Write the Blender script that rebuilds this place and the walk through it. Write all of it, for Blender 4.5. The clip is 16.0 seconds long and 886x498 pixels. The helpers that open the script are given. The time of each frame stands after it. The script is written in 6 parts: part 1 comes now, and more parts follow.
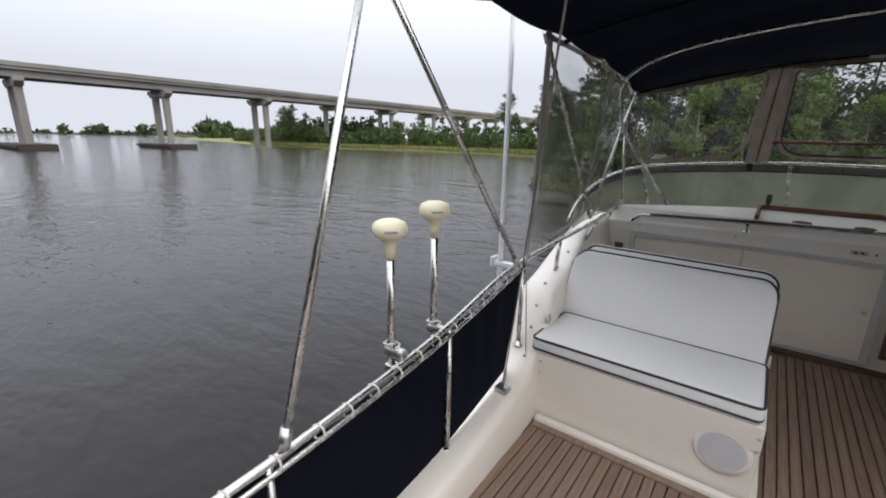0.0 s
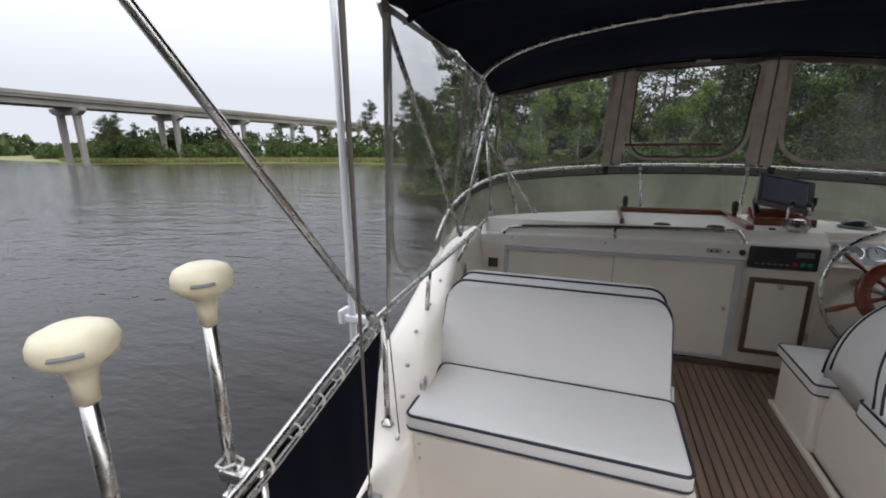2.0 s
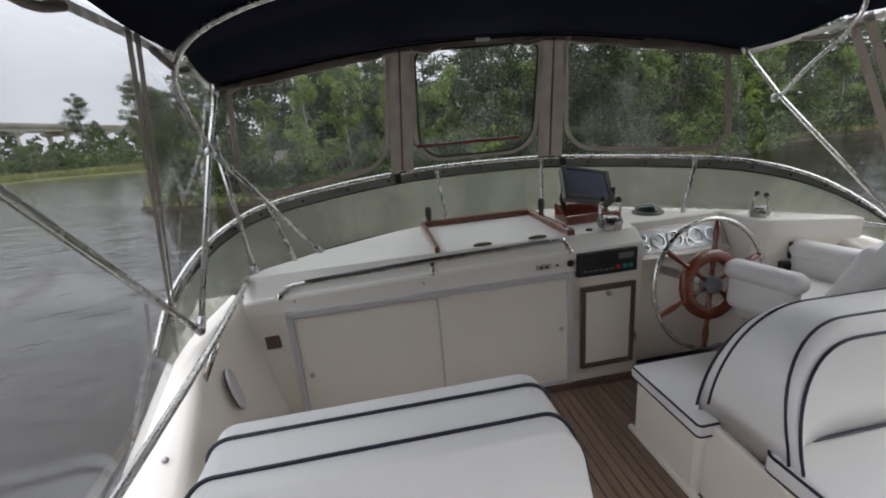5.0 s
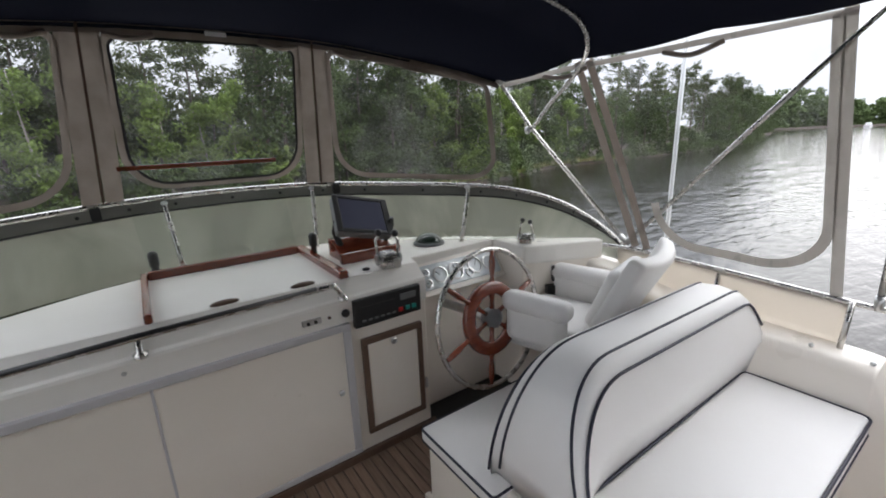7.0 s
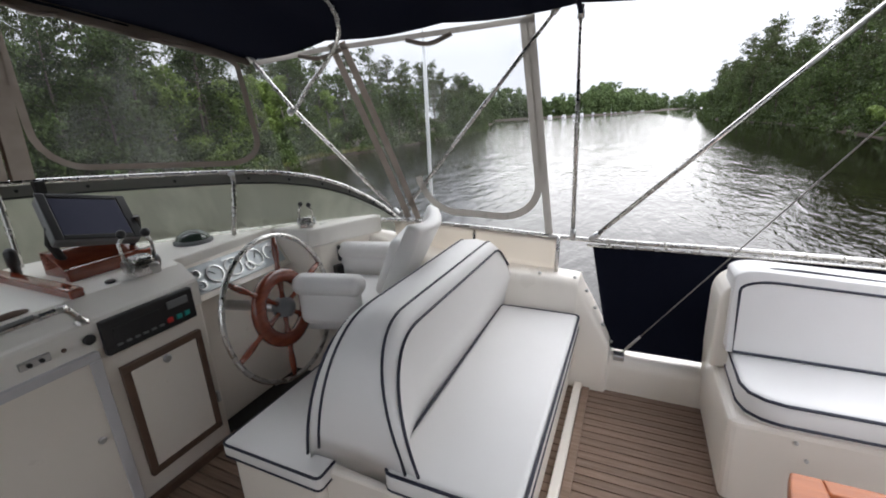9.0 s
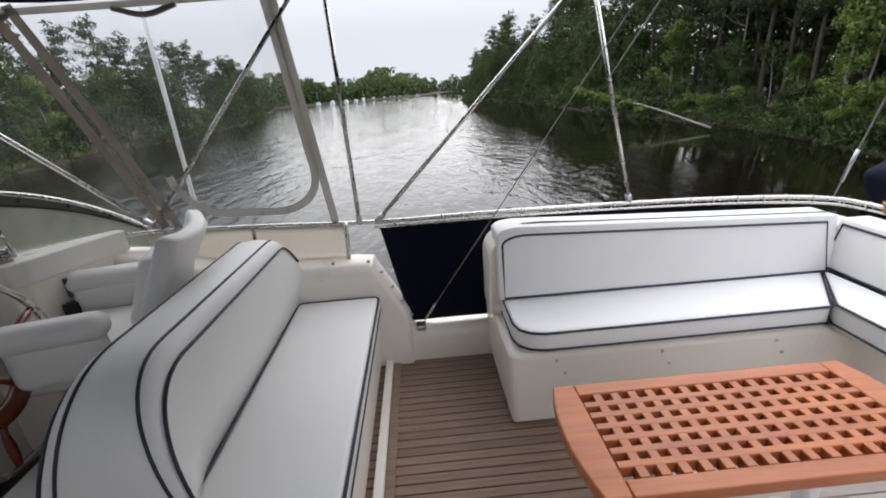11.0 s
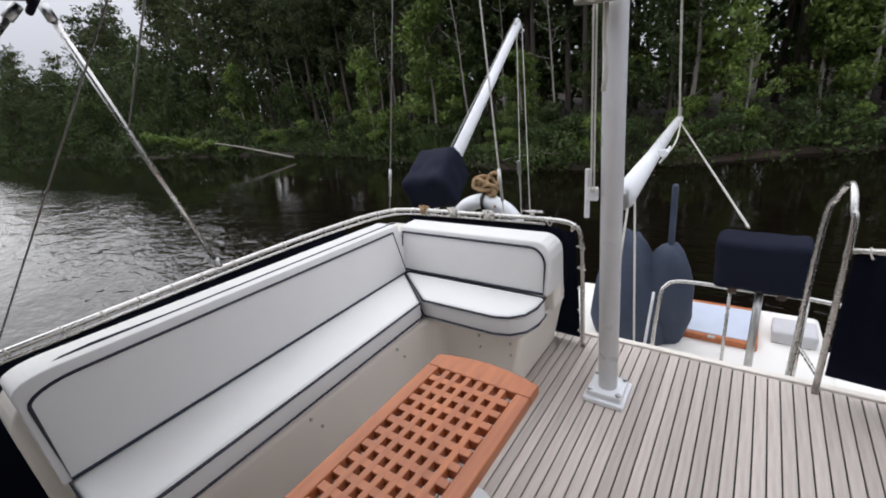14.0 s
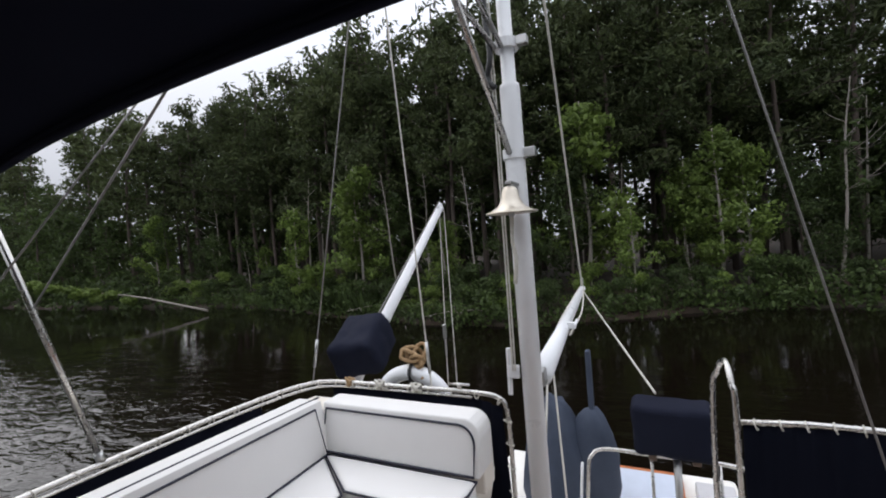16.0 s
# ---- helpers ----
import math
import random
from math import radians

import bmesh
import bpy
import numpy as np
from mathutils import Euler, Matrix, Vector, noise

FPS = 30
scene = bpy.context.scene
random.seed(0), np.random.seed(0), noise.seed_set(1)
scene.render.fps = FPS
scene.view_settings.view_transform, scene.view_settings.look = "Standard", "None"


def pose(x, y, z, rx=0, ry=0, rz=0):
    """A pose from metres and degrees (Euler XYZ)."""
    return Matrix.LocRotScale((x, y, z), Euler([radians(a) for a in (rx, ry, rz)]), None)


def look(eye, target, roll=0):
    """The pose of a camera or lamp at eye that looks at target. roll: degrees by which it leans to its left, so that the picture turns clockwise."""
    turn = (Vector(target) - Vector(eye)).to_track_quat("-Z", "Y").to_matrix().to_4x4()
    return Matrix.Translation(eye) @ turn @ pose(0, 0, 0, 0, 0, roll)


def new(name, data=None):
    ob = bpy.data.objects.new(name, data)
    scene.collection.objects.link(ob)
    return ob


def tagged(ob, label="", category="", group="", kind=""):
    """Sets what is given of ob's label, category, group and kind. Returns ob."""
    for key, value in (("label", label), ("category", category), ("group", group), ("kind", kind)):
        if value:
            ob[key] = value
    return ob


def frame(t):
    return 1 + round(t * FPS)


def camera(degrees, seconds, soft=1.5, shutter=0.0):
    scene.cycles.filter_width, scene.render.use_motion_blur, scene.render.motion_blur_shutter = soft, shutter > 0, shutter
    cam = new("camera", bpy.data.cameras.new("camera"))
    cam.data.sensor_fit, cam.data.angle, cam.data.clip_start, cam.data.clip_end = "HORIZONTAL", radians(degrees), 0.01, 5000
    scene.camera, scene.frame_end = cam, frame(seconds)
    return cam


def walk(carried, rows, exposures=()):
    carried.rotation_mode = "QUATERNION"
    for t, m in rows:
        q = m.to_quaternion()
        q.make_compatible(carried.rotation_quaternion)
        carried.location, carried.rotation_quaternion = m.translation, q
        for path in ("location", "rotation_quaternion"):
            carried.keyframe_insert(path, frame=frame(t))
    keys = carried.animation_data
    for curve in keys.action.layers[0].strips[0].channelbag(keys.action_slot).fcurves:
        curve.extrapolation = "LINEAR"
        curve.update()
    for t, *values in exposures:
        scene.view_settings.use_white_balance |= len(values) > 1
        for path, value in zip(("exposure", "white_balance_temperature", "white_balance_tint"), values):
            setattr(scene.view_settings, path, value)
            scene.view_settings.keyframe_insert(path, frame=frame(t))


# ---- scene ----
cam = camera(92.8, 16.0, soft=1.9)
PATH = [
    (0, (0.548, 0.346, 1.557), (-0.629, 1.882, 1.051), 1.0),
    (0.5, (0.431, 0.46, 1.577), (-0.548, 2.149, 1.142), -0.6),
    (1, (0.367, 0.566, 1.562), (-0.396, 2.356, 1.101), -0.4),
    (1.5, (0.322, 0.768, 1.543), (-0.402, 2.57, 1.067), -1.0),
    (2, (0.32, 0.98, 1.559), (-0.35, 2.806, 1.093), -0.5),
    (2.5, (0.27, 1.167, 1.57), (-0.169, 3.073, 1.155), -1.1),
    (3, (0.21, 1.313, 1.57), (0.021, 3.254, 1.126), -4.2),
    (3.2, (0.21, 1.372, 1.555), (0.113, 3.307, 1.057), -4.5),
    (4.2, (0.285, 1.77, 1.625), (0.4, 3.69, 1.1), -4.5),
    (5.3, (0.187, 2.17, 1.705), (0.609, 4.039, 1.13), -4.4),
    (5.5, (0.215, 2.223, 1.636), (0.762, 4.062, 1.073), -3.6),
    (6, (0.354, 2.326, 1.634), (1.08, 4.111, 1.097), -2.4),
    (6.5, (0.503, 2.401, 1.634), (1.401, 4.116, 1.133), -1.1),
    (7, (0.577, 2.448, 1.666), (1.686, 4.029, 1.145), -2.2),
    (7.5, (0.543, 2.495, 1.66), (1.863, 3.888, 1.096), -1.8),
    (8, (0.512, 2.467, 1.61), (1.982, 3.682, 1.006), -2.1),
    (8.5, (0.511, 2.455, 1.608), (2.145, 3.454, 1.032), -2.3),
    (9, (0.523, 2.44, 1.603), (2.258, 3.236, 1.007), -2.5),
    (9.5, (0.547, 2.419, 1.587), (2.36, 3.002, 0.977), -2.7),
    (9.7, (0.555, 2.407, 1.567), (2.391, 2.909, 0.953), -2.7),
    (11.8, (0.678, 2.246, 1.595), (2.47, 1.841, 0.806), -4.8),
    (12, (0.704, 2.204, 1.582), (2.471, 1.724, 0.778), -4.9),
    (12.5, (0.767, 2.135, 1.567), (2.473, 1.425, 0.803), -5.3),
    (13, (0.815, 2.048, 1.569), (2.349, 1.047, 0.766), -6.4),
    (13.5, (0.847, 2.023, 1.577), (2.183, 0.754, 0.801), -7.2),
    (14, (0.841, 2.027, 1.605), (1.991, 0.553, 0.894), -7.4),
    (14.5, (0.823, 2.041, 1.621), (1.803, 0.415, 0.992), -6.6),
    (15, (0.822, 2.051, 1.662), (1.72, 0.328, 1.189), -5.7),
    (15.5, (0.819, 2.067, 1.702), (1.679, 0.278, 1.457), -4.9),
    (16, (0.81, 2.087, 1.736), (1.677, 0.285, 1.69), -4.7),
]
EXPOSURE = [(0, .43), (1.5, .46), (3, .6), (5.3, .9), (7, 1.1), (9, .92), (10.5, .6), (12.5, .24), (14, .08), (15, -.02), (16, .0)]
walk(cam, [(t, look(eye, target, roll)) for t, eye, target, roll in PATH], EXPOSURE)

# ---- world, sun, exposure ----
world = bpy.data.worlds.new("overcast_sky")
scene.world = world
world.use_nodes = True
wn, wl = world.node_tree.nodes, world.node_tree.links
wn.clear()
sky = wn.new("ShaderNodeTexSky")
sky.sky_type, sky.sun_disc = "NISHITA", False
sky.sun_elevation, sky.sun_rotation = radians(22), radians(122)
sky.air_density, sky.dust_density = 1.0, 4.0
fade = wn.new("ShaderNodeHueSaturation")
fade.inputs["Saturation"].default_value = 0.10
cloud = wn.new("ShaderNodeMix")
cloud.data_type = "RGBA"
cloud.inputs["Factor"].default_value = 0.99
cloud.inputs["B"].default_value = (8.3, 8.6, 9.55, 1)
back = wn.new("ShaderNodeBackground")
back.inputs["Strength"].default_value = 0.083
wout = wn.new("ShaderNodeOutputWorld")
wl.new(sky.outputs[0], fade.inputs["Color"])
wl.new(fade.outputs[0], cloud.inputs["A"])
# an overcast sky is brighter overhead than at the horizon
where = wn.new("ShaderNodeTexCoord")
height = wn.new("ShaderNodeSeparateXYZ")
wl.new(where.outputs["Generated"], height.inputs[0])
gain = wn.new("ShaderNodeMapRange")
gain.inputs["From Min"].default_value, gain.inputs["From Max"].default_value = 0.12, 1.0
gain.inputs["To Min"].default_value, gain.inputs["To Max"].default_value = 0.82, 2.6
wl.new(height.outputs["Z"], gain.inputs["Value"])
lift = wn.new("ShaderNodeVectorMath")
lift.operation = "SCALE"
wl.new(cloud.outputs["Result"], lift.inputs[0])
wl.new(gain.outputs[0], lift.inputs["Scale"])
wl.new(lift.outputs[0], back.inputs["Color"])
wl.new(back.outputs[0], wout.inputs[0])

sun_data = bpy.data.lights.new("sun", "SUN")
sun_data.energy, sun_data.angle, sun_data.color = 1.5, radians(100), (1.0, 0.97, 0.93)
sun = new("sun", sun_data)
sun.matrix_world = look((0, 0, 60), (-60 * math.tan(radians(68)) * math.sin(radians(122)), -60 * math.tan(radians(68)) * math.cos(radians(122)), 0))


# ---- materials ----
def material(name, base, rough=0.5, metal=0.0, other=None, scale=8.0, mix=0.5, bump=0.0, bump_scale=60.0, rough_var=0.0,
             per_object=0.0, per_island=0.0, stretch=None, coat=0.0, spec=0.5, translucent=0.0):
    m = bpy.data.materials.new(name)
    m.use_nodes = True
    n, l = m.node_tree.nodes, m.node_tree.links
    b = n["Principled BSDF"]
    b.inputs["Roughness"].default_value = rough
    b.inputs["Metallic"].default_value = metal
    b.inputs["Specular IOR Level"].default_value = spec
    b.inputs["Coat Weight"].default_value = coat
    b.inputs["Coat Roughness"].default_value = 0.08
    tc = n.new("ShaderNodeTexCoord")
    mp = n.new("ShaderNodeMapping")
    l.new(tc.outputs["Object"], mp.inputs["Vector"])
    if stretch:
        mp.inputs["Scale"].default_value = stretch
    big = n.new("ShaderNodeTexNoise")
    big.inputs["Scale"].default_value, big.inputs["Detail"].default_value = scale, 6.0
    l.new(mp.outputs[0], big.inputs["Vector"])
    ramp = n.new("ShaderNodeMapRange")
    ramp.inputs["From Min"].default_value, ramp.inputs["From Max"].default_value = 0.3, 0.7
    ramp.inputs["To Max"].default_value = mix
    l.new(big.outputs["Fac"], ramp.inputs["Value"])
    mx = n.new("ShaderNodeMix")
    mx.data_type = "RGBA"
    mx.inputs["A"].default_value = (*base, 1)
    mx.inputs["B"].default_value = (*(other or tuple(c * 0.8 for c in base)), 1)
    l.new(ramp.outputs[0], mx.inputs["Factor"])
    colour = mx.outputs["Result"]
    for amount, source in ((per_object, "object"), (per_island, "island")):
        if amount:
            if source == "object":
                info = n.new("ShaderNodeObjectInfo").outputs["Random"]
            else:
                info = n.new("ShaderNodeNewGeometry").outputs["Random Per Island"]
            r2 = n.new("ShaderNodeMapRange")
            r2.inputs["To Min"].default_value, r2.inputs["To Max"].default_value = 1 - amount, 1 + amount
            l.new(info, r2.inputs["Value"])
            hs = n.new("ShaderNodeHueSaturation")
            l.new(r2.outputs[0], hs.inputs["Value"])
            l.new(colour, hs.inputs["Color"])
            colour = hs.outputs[0]
    l.new(colour, b.inputs["Base Color"])
    if rough_var:
        r3 = n.new("ShaderNodeMapRange")
        r3.inputs["To Min"].default_value, r3.inputs["To Max"].default_value = max(0, rough - rough_var), min(1, rough + rough_var)
        l.new(big.outputs["Fac"], r3.inputs["Value"])
        l.new(r3.outputs[0], b.inputs["Roughness"])
    if bump:
        fine = n.new("ShaderNodeTexNoise")
        fine.inputs["Scale"].default_value, fine.inputs["Detail"].default_value = bump_scale, 4.0
        l.new(mp.outputs[0], fine.inputs["Vector"])
        bp = n.new("ShaderNodeBump")
        bp.inputs["Strength"].default_value, bp.inputs["Distance"].default_value = bump, 0.01
        l.new(fine.outputs["Fac"], bp.inputs["Height"])
        l.new(bp.outputs[0], b.inputs["Normal"])
    if translucent:
        out = n["Material Output"]
        tr = n.new("ShaderNodeBsdfTranslucent")
        l.new(colour, tr.inputs["Color"])
        ms = n.new("ShaderNodeMixShader")
        ms.inputs[0].default_value = translucent
        l.new(b.outputs[0], ms.inputs[1])
        l.new(tr.outputs[0], ms.inputs[2])
        l.new(ms.outputs[0], out.inputs["Surface"])
    return m


def clear_sheet(name, tint, haze, haze_scale, gloss_rough=0.12, haze_colour=(0.6, 0.6, 0.58), floor_haze=0.0):
    """A thin clear sheet: lets light straight through, mirrors at its angle, and is milky where it is scuffed."""
    m = bpy.data.materials.new(name)
    m.use_nodes = True
    n, l = m.node_tree.nodes, m.node_tree.links
    n.clear()
    out = n.new("ShaderNodeOutputMaterial")
    tr = n.new("ShaderNodeBsdfTransparent")
    tr.inputs[0].default_value = (*tint, 1)
    gl = n.new("ShaderNodeBsdfGlossy")
    gl.inputs["Roughness"].default_value = gloss_rough
    fr = n.new("ShaderNodeFresnel")
    fr.inputs["IOR"].default_value = 1.4
    soft_gloss = n.new("ShaderNodeMath")
    soft_gloss.operation = "MULTIPLY"
    soft_gloss.inputs[1].default_value = 0.30
    l.new(fr.outputs[0], soft_gloss.inputs[0])
    df = n.new("ShaderNodeBsdfDiffuse")
    df.inputs[0].default_value = (*haze_colour, 1)
    tl = n.new("ShaderNodeBsdfTranslucent")
    tl.inputs[0].default_value = (*haze_colour, 1)
    both = n.new("ShaderNodeMixShader")
    l.new(df.outputs[0], both.inputs[1])
    l.new(tl.outputs[0], both.inputs[2])
    tc = n.new("ShaderNodeTexCoord")
    nz = n.new("ShaderNodeTexNoise")
    nz.inputs["Scale"].default_value, nz.inputs["Detail"].default_value, nz.inputs["Distortion"].default_value = haze_scale, 5.0, 1.6
    l.new(tc.outputs["Object"], nz.inputs["Vector"])
    mr = n.new("ShaderNodeMapRange")
    mr.inputs["From Min"].default_value, mr.inputs["From Max"].default_value = 0.45, 0.75
    mr.inputs["To Min"].default_value, mr.inputs["To Max"].default_value = floor_haze, haze
    l.new(nz.outputs["Fac"], mr.inputs["Value"])
    bp = n.new("ShaderNodeBump")
    bp.inputs["Strength"].default_value, bp.inputs["Distance"].default_value = 0.12, 0.01
    l.new(nz.outputs["Fac"], bp.inputs["Height"])
    l.new(bp.outputs[0], gl.inputs["Normal"])
    m1, m2 = n.new("ShaderNodeMixShader"), n.new("ShaderNodeMixShader")
    l.new(mr.outputs[0], m1.inputs[0])
    l.new(tr.outputs[0], m1.inputs[1])
    l.new(both.outputs[0], m1.inputs[2])
    l.new(soft_gloss.outputs[0], m2.inputs[0])
    l.new(m1.outputs[0], m2.inputs[1])
    l.new(gl.outputs[0], m2.inputs[2])
    l.new(m2.outputs[0], out.inputs[0])
    return m


gelcoat = material("cream_gelcoat", (0.81, 0.755, 0.675), 0.32, other=(0.73, 0.675, 0.60), scale=2.5, mix=0.5, bump=0.03, bump_scale=220, rough_var=0.12)
deckwhite = material("white_nonskid_gelcoat", (0.82, 0.795, 0.745), 0.42, other=(0.75, 0.725, 0.67), scale=4, bump=0.12, bump_scale=500)
vinyl = material("white_marine_vinyl", (0.735, 0.72, 0.70), 0.45, other=(0.70, 0.685, 0.66), scale=5, bump=0.10, bump_scale=300, rough_var=0.08)
piping = material("navy_piping", (0.012, 0.014, 0.03), 0.5)
navy = material("navy_canvas", (0.008, 0.010, 0.021), 0.85, other=(0.013, 0.015, 0.029), scale=3, bump=0.3, bump_scale=900, spec=0.15)
navyfade = material("faded_blue_canvas", (0.030, 0.042, 0.070), 0.8, other=(0.06, 0.075, 0.11), scale=2.5, mix=0.8, bump=0.5, bump_scale=14)
steel = material("stainless_steel", (0.60, 0.585, 0.56), 0.27, 1.0, other=(0.5, 0.48, 0.45), scale=20, rough_var=0.1)
dullsteel = material("dull_aluminium", (0.55, 0.55, 0.54), 0.35, 1.0, scale=25, rough_var=0.1)
whitepaint = material("white_mast_paint", (0.80, 0.81, 0.82), 0.3, other=(0.7, 0.71, 0.72), scale=6, rough_var=0.1, bump=0.05, bump_scale=60)
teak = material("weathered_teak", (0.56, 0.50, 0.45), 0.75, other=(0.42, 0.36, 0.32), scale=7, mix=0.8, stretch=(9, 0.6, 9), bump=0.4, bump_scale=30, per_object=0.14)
# browner sheltered teak, its colour also darkened for the shade under the awning
teakwarm = material("brown_shaded_teak", (0.265, 0.185, 0.135), 0.6, other=(0.15, 0.09, 0.055), scale=7, mix=0.8, stretch=(9, 0.6, 9), bump=0.35, bump_scale=30, per_object=0.14)
caulk = material("black_caulk", (0.02, 0.018, 0.016), 0.7)
tableteak = material("oiled_teak", (0.48, 0.155, 0.052), 0.36, other=(0.33, 0.095, 0.032), scale=5, mix=0.9, stretch=(7, 0.8, 7), bump=0.12, bump_scale=40, per_object=0.08)
mahogany = material("varnished_mahogany", (0.20, 0.045, 0.02), 0.16, other=(0.11, 0.02, 0.010), scale=6, mix=0.9, stretch=(2, 8, 8), coat=0.7)
brownwood = material("brown_wood_trim", (0.13, 0.08, 0.055), 0.5, other=(0.08, 0.05, 0.035), scale=8, mix=0.8)
greytrim = material("grey_plastic_trim", (0.55, 0.54, 0.55), 0.4, scale=6)
blackplastic = material("black_plastic", (0.012, 0.012, 0.013), 0.35, other=(0.02, 0.02, 0.02), scale=30)
greyplastic = material("grey_plastic", (0.16, 0.165, 0.17), 0.45, scale=20)
screenmat = material("dark_display_glass", (0.10, 0.105, 0.15), 0.2, other=(0.06, 0.065, 0.10), scale=3, coat=0.6)
beigefabric = material("beige_binding_fabric", (0.36, 0.315, 0.275), 0.85, other=(0.24, 0.205, 0.175), scale=9, mix=0.7, bump=0.3, bump_scale=400, translucent=0.3)
palefabric = material("pale_grey_fabric", (0.52, 0.495, 0.46), 0.85, other=(0.40, 0.375, 0.34), scale=9, mix=0.7, bump=0.3, bump_scale=400, translucent=0.35)
rope = material("white_rope", (0.62, 0.60, 0.54), 0.8, other=(0.5, 0.47, 0.4), scale=60, bump=0.6, bump_scale=250)
tanrope = material("tan_rope", (0.36, 0.235, 0.12), 0.85, other=(0.22, 0.135, 0.06), scale=30, bump=0.8, bump_scale=120)
wire = material("grey_wire", (0.25, 0.24, 0.23), 0.4, 0.7, scale=40)
creamplastic = material("cream_plastic", (0.72, 0.66, 0.48), 0.4, other=(0.66, 0.59, 0.41), scale=8)
ledred = material("red_button", (0.5, 0.02, 0.02), 0.4)
ledgreen = material("teal_button", (0.02, 0.28, 0.25), 0.4)
dialwhite = material("pale_dial_face", (0.55, 0.60, 0.62), 0.25, scale=20, coat=0.5)
hatchglass = material("pale_blue_hatch_cover", (0.55, 0.60, 0.70), 0.4, scale=5)
brass = material("aged_bell_metal", (0.62, 0.57, 0.48), 0.38, 0.85, other=(0.45, 0.40, 0.33), scale=9, mix=0.8, rough_var=0.15)
clearvinyl = clear_sheet("clear_vinyl", (0.74, 0.75, 0.73), 0.17, 1.6, floor_haze=0.03)
sidevinyl = clear_sheet("clear_side_vinyl", (0.88, 0.89, 0.88), 0.16, 1.3, floor_haze=0.02)
smoked = clear_sheet("weathered_acrylic", (0.62, 0.64, 0.60), 0.75, 1.1, haze_colour=(0.46, 0.465, 0.385), floor_haze=0.42)
acrylic = clear_sheet("clear_acrylic", (0.90, 0.92, 0.91), 0.05, 3.0, gloss_rough=0.02)
concrete = material("bridge_concrete", (0.25, 0.24, 0.22), 0.85, other=(0.17, 0.155, 0.14), scale=0.12, mix=0.8, bump=0.2, bump_scale=3)
timber = material("dark_fender_timber", (0.05, 0.04, 0.032), 0.9, scale=0.8)
bark = material("pine_bark", (0.115, 0.09, 0.075), 0.95, other=(0.06, 0.047, 0.04), scale=3, mix=0.9, bump=0.6, bump_scale=9, stretch=(3, 3, 0.5))
palebark = material("dead_pale_wood", (0.33, 0.30, 0.26), 0.9, other=(0.22, 0.19, 0.16), scale=3)
pineleaf = material("pine_foliage", (0.073, 0.089, 0.032), 0.7, other=(0.038, 0.056, 0.022), scale=0.35, mix=0.8, per_island=0.45, per_object=0.25, translucent=0.25, spec=0.25)
leaf = material("broadleaf_foliage", (0.064, 0.094, 0.025), 0.6, other=(0.034, 0.054, 0.016), scale=0.4, mix=0.8, per_island=0.45, per_object=0.3, translucent=0.3, spec=0.3)
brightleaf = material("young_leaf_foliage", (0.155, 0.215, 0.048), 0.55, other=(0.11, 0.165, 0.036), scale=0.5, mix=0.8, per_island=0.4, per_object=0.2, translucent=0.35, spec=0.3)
# distant haze is put into this leaf colour: paler than the near foliage
farleaf = material("haze_lightened_far_foliage", (0.105, 0.145, 0.055), 0.7, other=(0.07, 0.105, 0.04), scale=0.03, mix=0.9, per_island=0.3, translucent=0.3, spec=0.2)
marshgrass = material("marsh_grass", (0.17, 0.20, 0.055), 0.8, other=(0.24, 0.21, 0.10), scale=0.06, mix=0.9, per_island=0.35, translucent=0.2)
bankearth = material("bank_earth", (0.042, 0.022, 0.014), 0.95, other=(0.018, 0.018, 0.009), scale=0.8, mix=0.9, bump=0.7, bump_scale=1.5)


def water_material():
    m = bpy.data.materials.new("river_water")
    m.use_nodes = True
    n, l = m.node_tree.nodes, m.node_tree.links
    b = n["Principled BSDF"]
    b.inputs["Base Color"].default_value = (0.0045, 0.003, 0.002, 1)
    b.inputs["Roughness"].default_value = 0.04
    b.inputs["IOR"].default_value = 1.33
    tc = n.new("ShaderNodeTexCoord")
    mp = n.new("ShaderNodeMapping")
    mp.inputs["Rotation"].default_value = (0, 0, 0.5)
    mp.inputs["Scale"].default_value = (0.55, 1.25, 1)
    l.new(tc.outputs["Object"], mp.inputs["Vector"])
    last = None
    # the lee of the wooded bank lies calmer
    sx = n.new("ShaderNodeSeparateXYZ")
    l.new(tc.outputs["Object"], sx.inputs[0])
    lee = n.new("ShaderNodeMapRange")
    lee.interpolation_type = "SMOOTHSTEP"
    lee.inputs["From Min"].default_value, lee.inputs["From Max"].default_value = -15, -4
    lee.inputs["To Min"].default_value, lee.inputs["To Max"].default_value = 0.10, 1.0
    l.new(sx.outputs["Y"], lee.inputs["Value"])
    for scale, dist, strength in ((0.35, 0.22, 0.6), (1.5, 0.075, 0.9), (5.0, 0.024, 0.9)):
        nz = n.new("ShaderNodeTexNoise")
        nz.inputs["Scale"].default_value, nz.inputs["Detail"].default_value, nz.inputs["Distortion"].default_value = scale, 2.5, 0.4
        l.new(mp.outputs[0], nz.inputs["Vector"])
        bp = n.new("ShaderNodeBump")
        bp.inputs["Distance"].default_value = dist
        force = n.new("ShaderNodeMath")
        force.operation = "MULTIPLY"
        force.inputs[1].default_value = strength
        l.new(lee.outputs[0], force.inputs[0])
        l.new(force.outputs[0], bp.inputs["Strength"])
        l.new(nz.outputs["Fac"], bp.inputs["Height"])
        if last:
            l.new(last.outputs[0], bp.inputs["Normal"])
        last = bp
    l.new(last.outputs[0], b.inputs["Normal"])
    return m


water_mat = water_material()

# ---- building helpers ----
ORIGIN = {}


